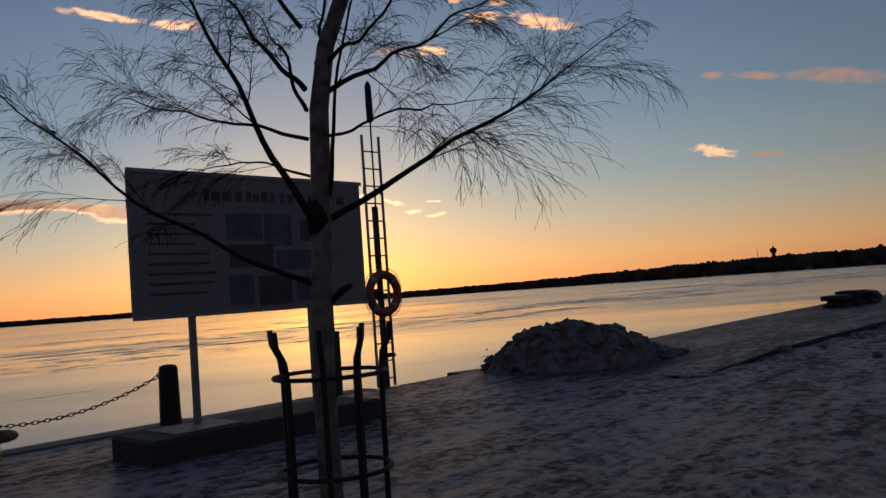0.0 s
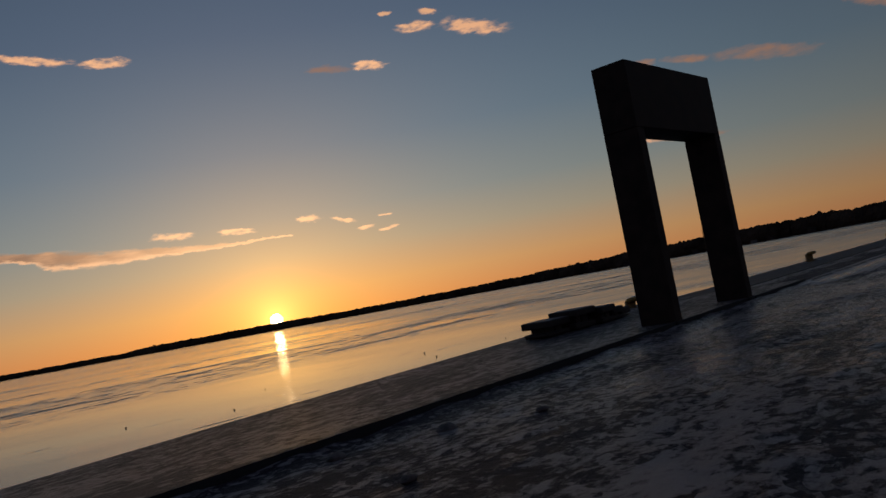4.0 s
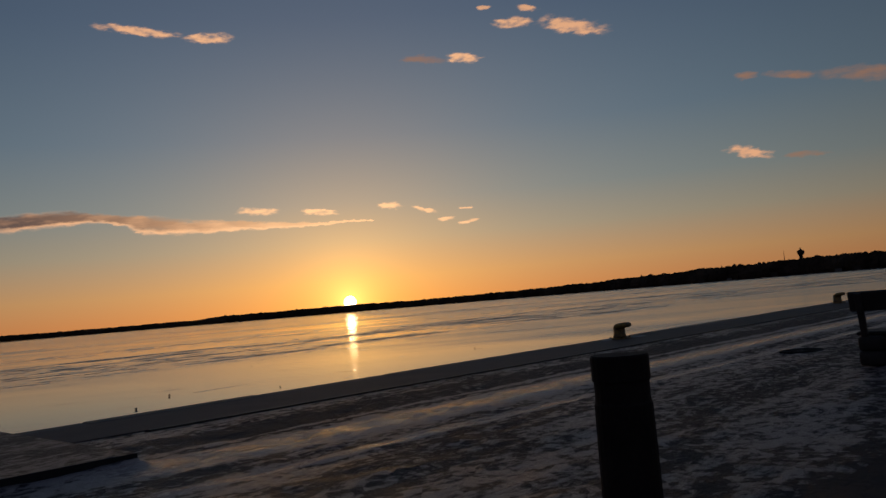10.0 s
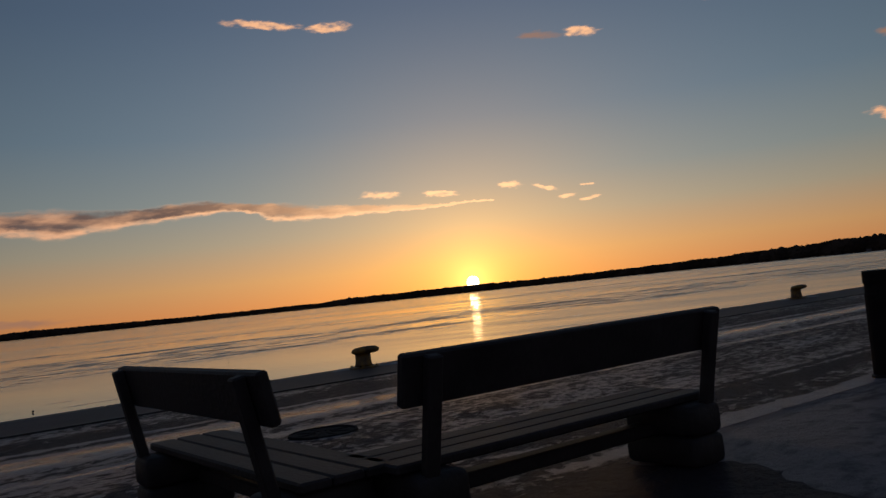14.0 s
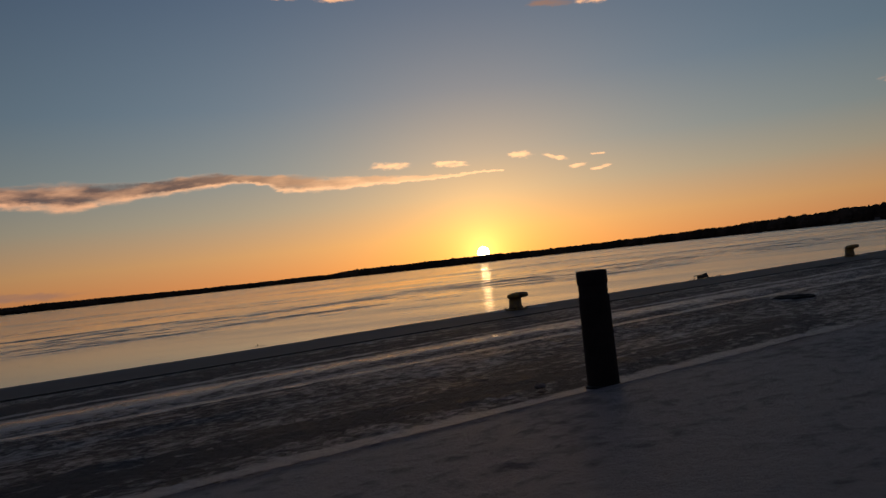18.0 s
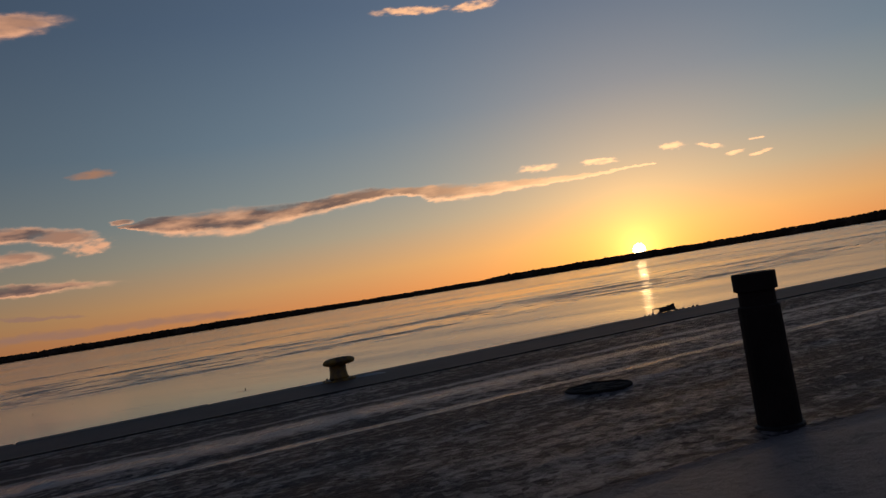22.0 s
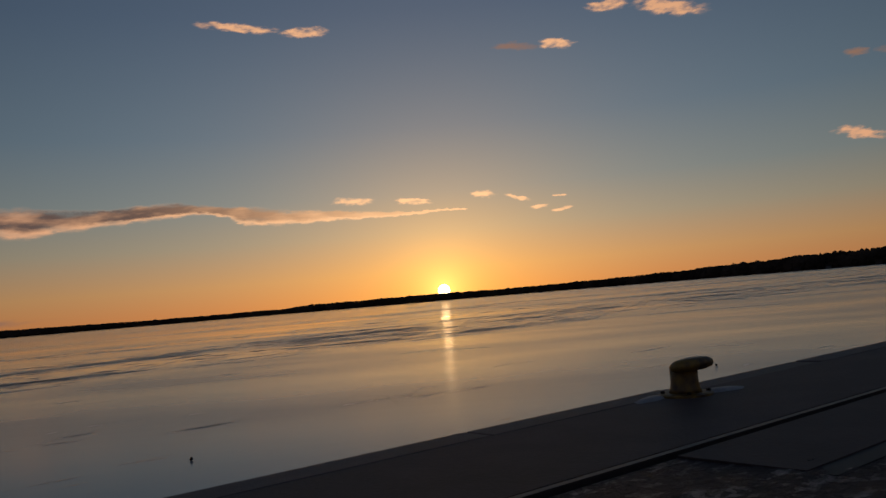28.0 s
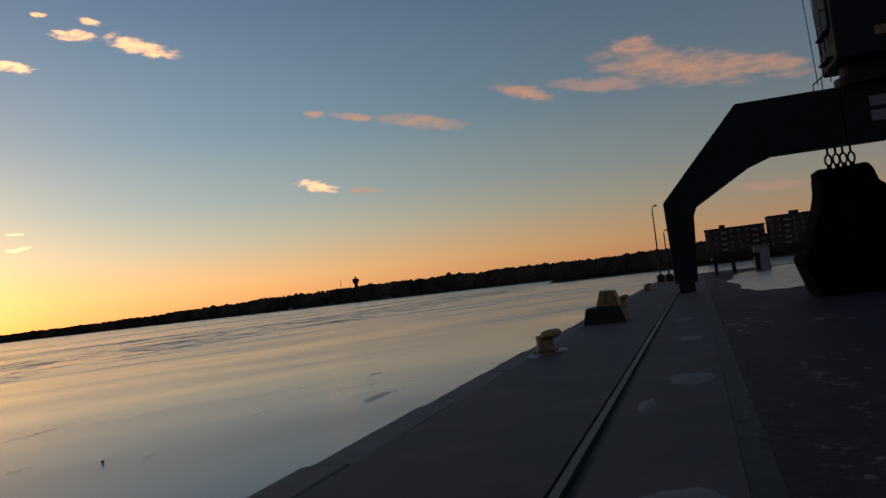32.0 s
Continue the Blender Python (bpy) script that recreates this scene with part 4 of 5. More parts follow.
BOLLARDS = [(17.72, 0.012), (33.2, 0.012), (48.72, 0.012), (63.2, 0.012), (78.5, 0.012), (94.0, 0.012)]
first = bollard()
first.matrix_world = pose(1.41, -0.42, -0.02)
for bx, bz in BOLLARDS:
    copy_thing(first, pose(bx, -0.58 + qy(bx), bz))


def plain_post(x, y):
    p = thing("harbour_post", x, y, 0, "plain dark round timber post with a flat top", "post", "posts along the footpath")
    part("shaft", lathe([(0.140, -0.05), (0.138, 0.10), (0.136, 1.03), (0.131, 1.042), (0.05, 1.045)], 26), M_POST, p)
    part("foot_collar", lathe([(0.19, -0.02), (0.17, 0.02), (0.142, 0.035)], 22), M_STEEL, p, "dark iron collar round the foot")


plain_post(-4.97, -10.5)


def post(neck=0.134, rim=0.1425, label="dark round timber post with a shallow groove under its top"):
    p = thing("harbour_post", 0, 0, 0, label, "post", "posts along the footpath")
    part("shaft", lathe([(0.150, -0.05), (0.148, 0.10), (0.142, 0.74), (0.141, 0.83), (neck, 0.842), (neck, 0.945)], 22), M_POST, p)
    part("cap", lathe([(neck - 0.001, 0.935), (rim - 0.001, 0.945), (rim, 1.055), (rim - 0.005, 1.066), (0.05, 1.07)], 22), M_POST, p, "dark cap over the groove")
    part("foot_collar", lathe([(0.172, -0.02), (0.168, 0.012), (0.15, 0.02)], 22), M_STEEL, p, "dark iron collar round the foot")
    return p


POSTS = [2.56, 9.86, 17.98, 25.74, 33.27]
p0 = post()
p0.matrix_world = pose(POSTS[0], -10.60, -0.05)
for i, px in enumerate(POSTS[1:-1]):
    copy_thing(p0, pose(px, -10.56, 0.0, 0, 0, 40 * i))
post(0.124, 0.148, "dark round timber post with a deep notch under its cap").matrix_world = pose(POSTS[-1], -10.56, 0.0, 0, 0, 120)


def portal():
    g = thing("steel_portal", -3.095, -4.34, 0.05, "tall dark steel portal frame standing at the slab edge", "portal")
    x0, x1, y0, y1, top, under, leg = -2.03, 2.03, -0.36, 0.35, 5.05, 3.74, 0.29
    part("leg", boxm(x0, x0 + leg, y0, y1, -0.06, under, bevel=0.012), M_RUST, g)
    part("leg", boxm(x1 - leg, x1, y0, y1, -0.06, under, bevel=0.012), M_RUST, g)
    part("lintel", boxm(x0, x1, y0, y1, under + 0.003, top, bevel=0.012), M_RUST, g)
    for cx in (x0 + leg / 2, x1 - leg / 2):
        part("foot_plate", boxm(cx - 0.24, cx + 0.24, y0 - 0.08, y1 + 0.08, -0.05, 0.012, bevel=0.006), M_STEEL, g)
        for sx in (-0.2, 0.2):
            for sy in (y0 - 0.04, y1 + 0.04):
                part("bolt", lathe([(0.02, 0.0), (0.02, 0.035), (0.01, 0.04)], 6, center=(cx + sx, sy, 0.01)), M_STEEL, g)


portal()


def timber_seat(x, y, width, depth, top, label):
    """A thick slab over crossed beams, with square gaps beside the blocks; stands on the raised quay slab."""
    z = 0.105 + (slab_rim(x) - 0.105) * (y - SLAB_Y) / -SLAB_Y
    b = thing("timber_seat", x, y, z - 0.01, label, "seat", "stepped timber seats by the quay edge")
    w, d, h = width / 2, depth / 2, top - z + 0.01
    part("seat_beam", boxm(-w, w, -d, d, h - 0.15, h, bevel=0.022), M_WOOD, b)
    part("lower_beam", boxm(-w + 0.015, w - 0.015, -d + 0.03, d - 0.03, 0.03, 0.03 + 0.42 * (h - 0.15), bevel=0.025), M_WOOD, b)
    rim = min(0.2, 0.4 * w)
    for x0, x1 in ((-w + rim, -w * 0.14), (-w * 0.02, w - rim)):
        part("block", boxm(x0, x1, -d + 0.12, d - 0.12, 0.0, h - 0.153, bevel=0.015), M_WOOD, b)
    part("frost", boxm(-w + 0.03, w - 0.03, -d + 0.03, d - 0.03, h - 0.004, h + 0.006, bevel=0.004), M_PATH, b, "thin hard frost on the beam")


timber_seat(-4.18, -1.25, 0.90, 0.72, 0.43, "low dark timber seat of stacked beams, first of a stepped row")
timber_seat(-3.27, -1.40, 0.90, 0.72, 0.53, "tallest dark timber seat in the stepped row")
timber_seat(-2.49, -1.52, 0.64, 0.80, 0.47, "dark timber seat of stacked beams in a stepped row")
timber_seat(-1.90, -1.45, 0.52, 0.76, 0.38, "lower dark timber seat of stacked beams")
timber_seat(-1.40, -1.40, 0.46, 0.70, 0.31, "lowest dark timber seat at the row's end")


def park_bench(x, y, rz, length, label, lean=0.10):
    """Back plank on two slanted uprights, seat planks on stacked rounded timber feet. Sitter looks to +y."""
    b = thing("park_bench", x, y, 0.0, label, "bench", "benches beside the footpath", rz)
    h = length / 2
    tilt = Matrix.Translation((0, -0.06, 0.43)) @ Matrix.Rotation(radians(12), 4, "X") @ Matrix.Translation((0, 0.06, -0.43))
    part("back_plank", boxm(-h, h, -0.045, 0.02, 0.745, 1.015, bevel=0.012, m=tilt), M_WOOD, b)
    for s in (-1, 1):
        part("upright", boxm(s * (h - 0.15) - 0.042, s * (h - 0.15) + 0.042, -0.115, -0.047, 0.30, 1.01, bevel=0.010, m=tilt), M_WOOD, b)
    for k, yy in enumerate((0.01, 0.195, 0.38)):
        part("seat_plank", boxm(-h + 0.01, h - 0.01, yy, yy + 0.175, 0.405, 0.458, bevel=0.012), M_WOOD, b)
    part("stretcher", boxm(-h + 0.25, h - 0.25, 0.22, 0.34, 0.19, 0.28, bevel=0.012), M_WOOD, b)
    for s in (-1, 1):
        cx = s * (h - 0.21)
        for z0, z1, y0, y1, half in ((0.0, 0.204, -0.12, 0.47, 0.165), (0.198, 0.403, -0.12, 0.455, 0.16)):
            bm = bmesh.new()
            n, m = 20, ((0.0, 0.78), (0.025, 0.92), (0.07, 1.0), (0.5, 1.0), (0.93, 1.0), (0.975, 0.92), (1.0, 0.78))
            rings = []
            for f, q in m:
                rings.append([bm.verts.new((cx + half * q * math.copysign(abs(math.cos(a)) ** 0.36, math.cos(a)), y0 + (y1 - y0) * f,
                                            (z0 + z1) / 2 + (z1 - z0) / 2 * q * math.copysign(abs(math.sin(a)) ** 0.36, math.sin(a)))) for a in (2 * math.pi * k / n for k in range(n))])
            for ra, rb in zip(rings, rings[1:]):
                for k in range(n):
                    bm.faces.new((ra[k], ra[(k + 1) % n], rb[(k + 1) % n], rb[k]))
            bm.faces.new(rings[0][::-1]); bm.faces.new(rings[-1])
            bmesh.ops.recalc_face_normals(bm, faces=bm.faces)
            part("foot_log", bm, M_WOOD, b, "short squared log with rounded ends", smooth=True)
    return b


park_bench(12.91, -11.22, 0, 2.52, "dark timber bench with one wide back plank facing the water")
park_bench(11.18, -9.91, -90, 2.38, "dark timber bench set square to the other bench")


def rescue_station():
    r = thing("rescue_station", -22.93, -0.55, 0.01, "lifebuoy post with ladder and boat hook at the quay edge", "rescue station")
    for s in (-1, 1):
        part("rail", tube([(s * 0.175, 0, 0.02), (s * 0.175, 0, 3.90)], 0.022, 8), M_GALV, r)
    for k in range(14):
        part("rung", tube([(-0.175, 0, 0.14 + 0.27 * k), (0.175, 0, 0.14 + 0.27 * k)], 0.012, 6), M_GALV, r)
    part("post", boxm(0.02, 0.10, 0.03, 0.10, -0.02, 2.80, bevel=0.006), M_WOOD, r)
    part("hook_pole", tube([(-0.02, -0.03, 0.03), (0.0, -0.03, 4.16)], 0.014, 8), M_WOOD, r)
    part("pole_head", lathe([(0.02, 4.10), (0.052, 4.13), (0.056, 4.4), (0.05, 4.68), (0.02, 4.75)], 14, center=(0.0, -0.03, 0)), M_STEEL, r, "dark sleeve over the pole's end")
    for s in (-1, 1):
        part("ladder_hook", tube([(s * 0.175, 0, 3.2), (s * 0.175 - 0.09, -0.06, 2.98)], 0.016, 6), M_GALV, r)
    # ring of foam with bands and a grab line
    pts = [(-0.02 + 0.29 * math.cos(a), -0.09, 1.44 + 0.29 * math.sin(a)) for a in (2 * math.pi * k / 32 for k in range(32))]
    ring = part("lifebuoy", tube(pts, 0.068, 10, closed=True), M_ORANGE, r, "orange lifebuoy ring", smooth=True)
    for q in range(4):
        a0 = math.pi / 4 + q * math.pi / 2
        pp = [(-0.02 + 0.29 * math.cos(a0 + d), -0.09, 1.44 + 0.29 * math.sin(a0 + d)) for d in (-0.12, -0.04, 0.04, 0.12)]
        part("band", tube(pp, 0.0715, 10), M_PALE, ring)
    line = []
    for k in range(49):
        a = 2 * math.pi * k / 48
        rr = 0.37 + 0.035 * abs(math.sin(2 * a))
        line.append((-0.02 + rr * math.cos(a), -0.09, 1.44 + rr * math.sin(a)))
    part("grab_line", tube(line, 0.006, 5), M_PALE, ring)
    part("cross_board", boxm(-0.30, 0.10, 0.035, 0.06, 1.38, 1.52, bevel=0.004), M_WOOD, r)
    part("cleat", boxm(0.03, 0.20, -0.03, 0.03, 0.46, 0.52, bevel=0.01), M_STEEL, r)


rescue_station()


def small_sign():
    s = thing("notice_post", -23.85, -0.45, 0.0, "dark post carrying a small tilted notice board", "sign post")
    part("pole", tube([(0, 0, 0.0), (0, 0, 1.66)], 0.042, 10), M_WOOD, s)
    part("sleeve", boxm(-0.075, 0.085, -0.07, 0.07, 0.02, 0.95, bevel=0.012), M_WOOD, s)
    part("board", boxm(-0.23, 0.23, -0.075, -0.045, 1.33, 1.55, bevel=0.006), M_BOARD, s, "small weathered board")
    for k, (w, z) in enumerate(((0.13, 1.48), (0.15, 1.44), (0.10, 1.40))):
        part("text_bar", boxm(-w, w, -0.079, -0.076, z, z + 0.018), M_STEEL, s)


small_sign()


def info_sign():
    s = thing("information_board", -26.32, -2.33, 0.0, "large pale harbour information board on two posts", "sign board")
    part("panel", boxm(-1.49, 1.49, -0.03, 0.03, 1.36, 2.79, bevel=0.012), M_BOARD, s)
    part("frame_rail", boxm(-1.51, 1.51, -0.042, -0.032, 1.33, 1.375, bevel=0.004), M_GALV, s)
    part("frame_rail", boxm(-1.51, 1.51, -0.042, -0.032, 2.775, 2.82, bevel=0.004), M_GALV, s)
    for x in (-0.83, 0.69):
        part("post", boxm(x - 0.034, x + 0.034, 0.033, 0.09, 0.0, 2.5, bevel=0.008), M_GALV, s)
    dark = material("faded_print", (0.045, 0.045, 0.055), 0.55, vary=0.5, scale=5)
    blue = material("faded_blue_photo", (0.055, 0.06, 0.095), 0.5, vary=0.5, scale=6)
    rng = random.Random(8)
    x = -0.68
    while x < 1.18:                                      # heading, too faint to read
        w = rng.uniform(0.05, 0.11)
        part("heading_bar", boxm(x, x + w, -0.036, -0.031, 2.53, 2.53 + rng.uniform(0.09, 0.12)), dark, s)
        x += w + rng.uniform(0.03, 0.07)
    for (a, b, c, d, mm) in ((-0.42, 0.02, 2.12, 2.40, blue), (0.06, 0.42, 2.05, 2.40, blue), (-0.40, 0.15, 1.82, 2.06, dark), (0.2, 0.75, 1.78, 2.0, blue),
                             (-0.42, -0.12, 1.42, 1.74, blue), (-0.06, 0.38, 1.40, 1.72, dark), (0.45, 0.9, 1.42, 1.70, blue), (0.55, 0.85, 2.1, 2.35, dark)):
        part("picture", boxm(a, b, -0.035, -0.031, c, d), mm, s)
    for k in range(9):
        w = rng.uniform(0.5, 0.75)
        part("text_bar", boxm(-1.32, -1.32 + w, -0.035, -0.031, 2.36 - 0.1 * k, 2.385 - 0.1 * k), dark, s)
    pl = thing("sign_plinth", -26.52, -2.38, 0.0, "low concrete block with an ice crust under the board", "plinth")
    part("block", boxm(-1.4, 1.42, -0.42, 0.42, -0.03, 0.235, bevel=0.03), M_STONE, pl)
    part("ice_crust", boxm(-1.10, -0.35, -0.30, 0.30, 0.236, 0.25, bevel=0.006), M_PATH, pl, "thin pale ice on the block")


info_sign()


def chain_post():
    c = thing("chain_post", -26.38, -0.30, 0.0, "short round iron post holding a drooping chain", "post")
    part("column", lathe([(0.135, 0), (0.13, 0.1), (0.115, 0.70), (0.10, 0.735), (0.05, 0.75)], 20), M_STEEL, c)
    part("eye", tube([(-0.125 + 0.03 * math.cos(a), 0, 0.63 + 0.03 * math.sin(a)) for a in (2 * math.pi * k / 10 for k in range(10))], 0.008, 6, closed=True), M_STEEL, c)
    ch = thing("hanging_chain", -26.52, -0.30, 0.62, "rusty link chain drooping along the quay edge", "chain")
    n = 46
    span, sag = 3.0, 0.33
    pts = [Vector((-0.0 - span * k / n, 0, -sag * (1 - ((k / n) * 2 - 1) ** 2))) for k in range(n + 1)]
    for k in range(n):
        p, d = (pts[k] + pts[k + 1]) / 2, (pts[k + 1] - pts[k])
        L = d.length * 0.68
        d.normalize()
        side = Vector((0, 1, 0)) if k % 2 else d.cross(Vector((0, 1, 0))).normalized()
        loop = [p + d * (L * math.cos(a)) + side * (0.019 * math.sin(a)) for a in (2 * math.pi * j / 10 for j in range(10))]
        part("link", tube(loop, 0.0065, 5, closed=True), M_RUST, ch)
    cc = copy_thing(c, pose(-29.68, -0.30, 0.0))


chain_post()
cl = copy_thing(first, pose(-28.62, -0.62, -0.09))
tagged(cl, "low yellow mooring bollard near the chain posts", "bollard")


def heap_top(u):
    """Crest of the heap along its length; it runs out in a low tail to the east."""
    return float(np.interp(u, [-1.0, -0.6, -0.1, 0.25, 0.6, 1.0], [0.54, 0.68, 0.68, 0.58, 0.30, 0.13]))


def snow_heap():
    h = thing("snow_heap", -19.45, -1.9, 0.02, "ploughed heap of dirty snow and ice lumps on the quay edge", "snow heap", rz=-23)
    bm = bmesh.new()
    nx, ny = 90, 60
    g = []
    for i in range(nx + 1):
        col = []
        for j in range(ny + 1):
            u, v = i / nx * 2 - 1, j / ny * 2 - 1
            x, y = u * 1.92, v * 1.15
            skew = 0.06 * u
            e = 1 - (abs(u) ** 2.4) - (abs(v) ** 2.2)
            env = max(0.0, e) ** 0.75 * heap_top(u)
            rough = fbm(x * 2.6, y * 2.6, 1.0, 5) * 0.16 + abs(noise.noise((x * 5.5, y * 5.5, 4))) * 0.14
            col.append(bm.verts.new((x, y, -0.05 + env + min(1, env * 5) * rough)))
        g.append(col)
    for i in range(nx):
        for j in range(ny):
            bm.faces.new((g[i][j], g[i + 1][j], g[i + 1][j + 1], g[i][j + 1]))
    part("mound", bm, M_SNOW, h)
    rng = random.Random(5)
    for k in range(230):
        u, v = rng.uniform(-0.95, 0.95), rng.uniform(-0.9, 0.9)
        e = 1 - abs(u) ** 2.4 - abs(v) ** 2.2
        if e <= 0.02:
            continue
        z = max(0.0, e) ** 0.75 * heap_top(u)
        r = rng.uniform(0.05, 0.12) if k % 4 else rng.uniform(0.13, 0.21)
        bm = bmesh.new()
        for _ in range(11):                              # a broken chunk: the hull of a few scattered corners
            bm.verts.new(Vector((rng.gauss(0, 1), rng.gauss(0, 1), rng.gauss(0, 1))).normalized() * r * rng.uniform(0.75, 1.1))
        hull = bmesh.ops.convex_hull(bm, input=bm.verts)
        bmesh.ops.delete(bm, geom=[g2 for g2 in hull["geom_interior"] if isinstance(g2, bmesh.types.BMVert)], context="VERTS")
        bmesh.ops.transform(bm, matrix=Matrix.Translation((u * 1.92, v * 1.15, z - 0.2 * r)) @ Matrix.Diagonal((1.2, 1.0, 0.85, 1)), verts=bm.verts)
        part("lump", bm, M_SNOW, h)


snow_heap()


def clods():
    rng = random.Random(12)
    spots = ((-17.6, -3.6), (-16.2, -3.9), (-15.4, -4.8), (-14.2, -5.3), (-15.9, -5.9), (-13.1, -5.8), (-17.0, -5.0), (-12.4, -6.5), (-18.3, -6.2), (-14.9, -6.9),
             (-19.2, -7.2), (-18.9, -7.0), (-19.9, -8.45), (-18.25, -4.55), (-17.95, -4.7), (25.2, -10.3), (26.05, -10.25), (25.4, -10.05), (33.6, -10.1))
    for x, y in spots:
        r = rng.uniform(0.05, 0.13) * (1.35 if x < -17.9 else 1.0 if x < 0 else 0.4)
        bm = bmesh.new()
        bmesh.ops.create_icosphere(bm, subdivisions=2, radius=r)
        s = rng.random() * 60
        for v in bm.verts:
            v.co *= 1 + 0.6 * noise.noise(v.co * (0.6 / r) + Vector((s, 0, 0)))
        bmesh.ops.transform(bm, matrix=Matrix.Translation((0, 0, 0.02)) @ Matrix.Diagonal((1.5, 1.1, 0.6, 1)), verts=bm.verts)
        ob = part("ice_clod", bm, M_SNOW)
        ob.location = (x, y, 0.005)
        tagged(ob, "dirty frozen clod lying on the quay", "ice clod", "clods of ice on the quay")


clods()


# ---- birch in its iron guard ----
def birch():
    t = thing("birch_tree", -29.10, -6.85, 0.0, "young bare birch with thin drooping twigs", "tree")
    rng = random.Random(21)
    right = Vector((0.68, -0.73, 0))
    deep = Vector((0.73, 0.68, 0))
    trunk_pts = [right * a + Vector((0, 0, z)) for a, z in ((0.0, -0.05), (-0.03, 0.5), (-0.03, 0.95), (-0.01, 1.47), (0.01, 1.8), (0.03, 2.3), (0.08, 2.6), (0.18, 2.85), (0.26, 3.3), (0.28, 4.0), (0.33, 4.9))]
    part("trunk", tube(trunk_pts, [0.062, 0.056, 0.052, 0.050, 0.050, 0.046, 0.042, 0.037, 0.029, 0.018, 0.005], 16), M_BARK, t, smooth=True)
    part("collar", tube([(-0.005 * right) + Vector((0, 0, z)) for z in (1.70, 1.76, 1.81, 1.86)], [0.049, 0.061, 0.059, 0.049], 14), M_TWIG, t, "dark swollen whorl where limbs leave", smooth=True)
    twigs = bmesh.new()

    def wander(p, d, length, r, droop, shake, steps):
        """A twig that wanders and hangs; its points, radii and headings."""
        pts, radii, ways = [p.copy()], [r], [d.copy()]
        for k in range(steps):
            d = (d + Vector((rng.uniform(-1, 1), rng.uniform(-1, 1), rng.uniform(-1, 1))) * shake + Vector((0, 0, -droop * (k + 1) / steps))).normalized()
            p = p + d * (length / steps)
            pts.append(p.copy()); radii.append(max(0.0009, r * (1 - 0.75 * (k + 1) / steps))); ways.append(d.copy())
        return pts, radii, ways

    def spray(p, d, length, r, level):
        pts, radii, ways = wander(p, d, length, r, (0.05, 0.10, 0.26)[level], (0.09, 0.11, 0.14)[level], (8, 6, 5)[level])
        tube(pts, radii, 4 if level == 0 else 3, bm=twigs, cap=False)
        if level < 2:
            for k in range(2, len(pts)):
                for _ in range(1 if rng.random() < 0.6 else 2):
                    side = Vector((rng.uniform(-1, 1), rng.uniform(-1, 1), rng.uniform(-0.6, 0.5))).normalized()
                    spray(pts[k], (ways[k] * 1.0 + side * 0.62).normalized(), length * rng.uniform(0.32, 0.62), max(0.0011, radii[k] * 0.65), level + 1)

    def limb(z0, side, z1, fwd, bow, r, bare=0.25, reach=0.42):
        """A limb from the trunk at height z0 to a tip at side, fwd and z1, bowed up or down, with sprays along it."""
        a, c = Vector((0, 0, z0)) + right * (0.03 if side > 0 else -0.03), right * side + deep * fwd + Vector((0, 0, z1))
        mid = (a + c) / 2 + Vector((0, 0, bow))
        n = 16
        pts = []
        for k in range(n + 1):
            u = k / n
            jig = Vector((noise.noise((u * 4, z0 * 7, side)), noise.noise((u * 4, z0 * 7, side + 9)), noise.noise((u * 5, z0 * 7, side + 4)))) * 0.05 * min(1, 4 * u)
            pts.append(a * (1 - u) ** 2 + mid * 2 * u * (1 - u) + c * u * u + jig)
        part("limb", tube(pts, [r * (1 - 0.78 * k / n) for k in range(n + 1)], 8), M_TWIG, t, smooth=True)
        length = (c - a).length
        count = int(length * (1 - bare) / 0.085)
        for k in range(count):
            u = bare + (1 - bare) * (k + rng.random()) / count
            q = min(n - 1, int(u * n))
            d = (pts[q + 1] - pts[q]).normalized()
            out = Vector((rng.uniform(-1, 1), rng.uniform(-1, 1), rng.uniform(-0.7, 0.7))).normalized()
            spray(pts[q], (d * 0.9 + out * 0.8).normalized(), 1.32 * reach * rng.uniform(0.5, 1.15) * (1.1 - 0.4 * u), max(0.0018, r * 0.30 * (1 - 0.5 * u)), 0)
        spray(pts[-1], (pts[-1] - pts[-2]).normalized(), reach * 0.9, max(0.002, r * 0.24), 0)

    limb(1.46, -1.55, 2.50, 0.10, -0.20, 0.014, 0.45, 0.40)
    limb(1.76, -0.66, 3.05, -0.15, 0.0, 0.019, 0.35, 0.42)
    limb(1.76, 1.36, 2.50, 0.15, -0.02, 0.017, 0.32, 0.44)
    limb(1.80, 0.30, 3.00, -0.20, -0.04, 0.012, 0.45, 0.30)
    limb(2.36, 0.95, 2.84, 0.10, -0.02, 0.014, 0.30, 0.38)
    limb(2.46, 0.62, 2.92, -0.20, -0.02, 0.012, 0.35, 0.34)
    limb(2.40, -0.50, 3.05, 0.10, -0.04, 0.015, 0.35, 0.36)
    limb(2.16, -1.02, 2.46, 0.20, 0.03, 0.010, 0.25, 0.36)
    limb(1.98, -0.72, 2.08, 0.25, 0.10, 0.007, 0.25, 0.30)
    limb(2.16, 0.75, 2.24, -0.25, 0.05, 0.009, 0.20, 0.40)
    limb(2.30, -0.30, 2.95, 0.45, 0.0, 0.012, 0.35, 0.34)
    limb(2.52, 0.10, 3.25, 0.50, 0.0, 0.012, 0.35, 0.34)
    limb(2.70, -0.55, 3.40, -0.40, 0.0, 0.012, 0.35, 0.34)
    limb(2.85, 0.75, 3.50, -0.20, 0.0, 0.011, 0.30, 0.34)
    limb(3.20, -0.45, 3.90, 0.30, 0.0, 0.009, 0.30, 0.30)
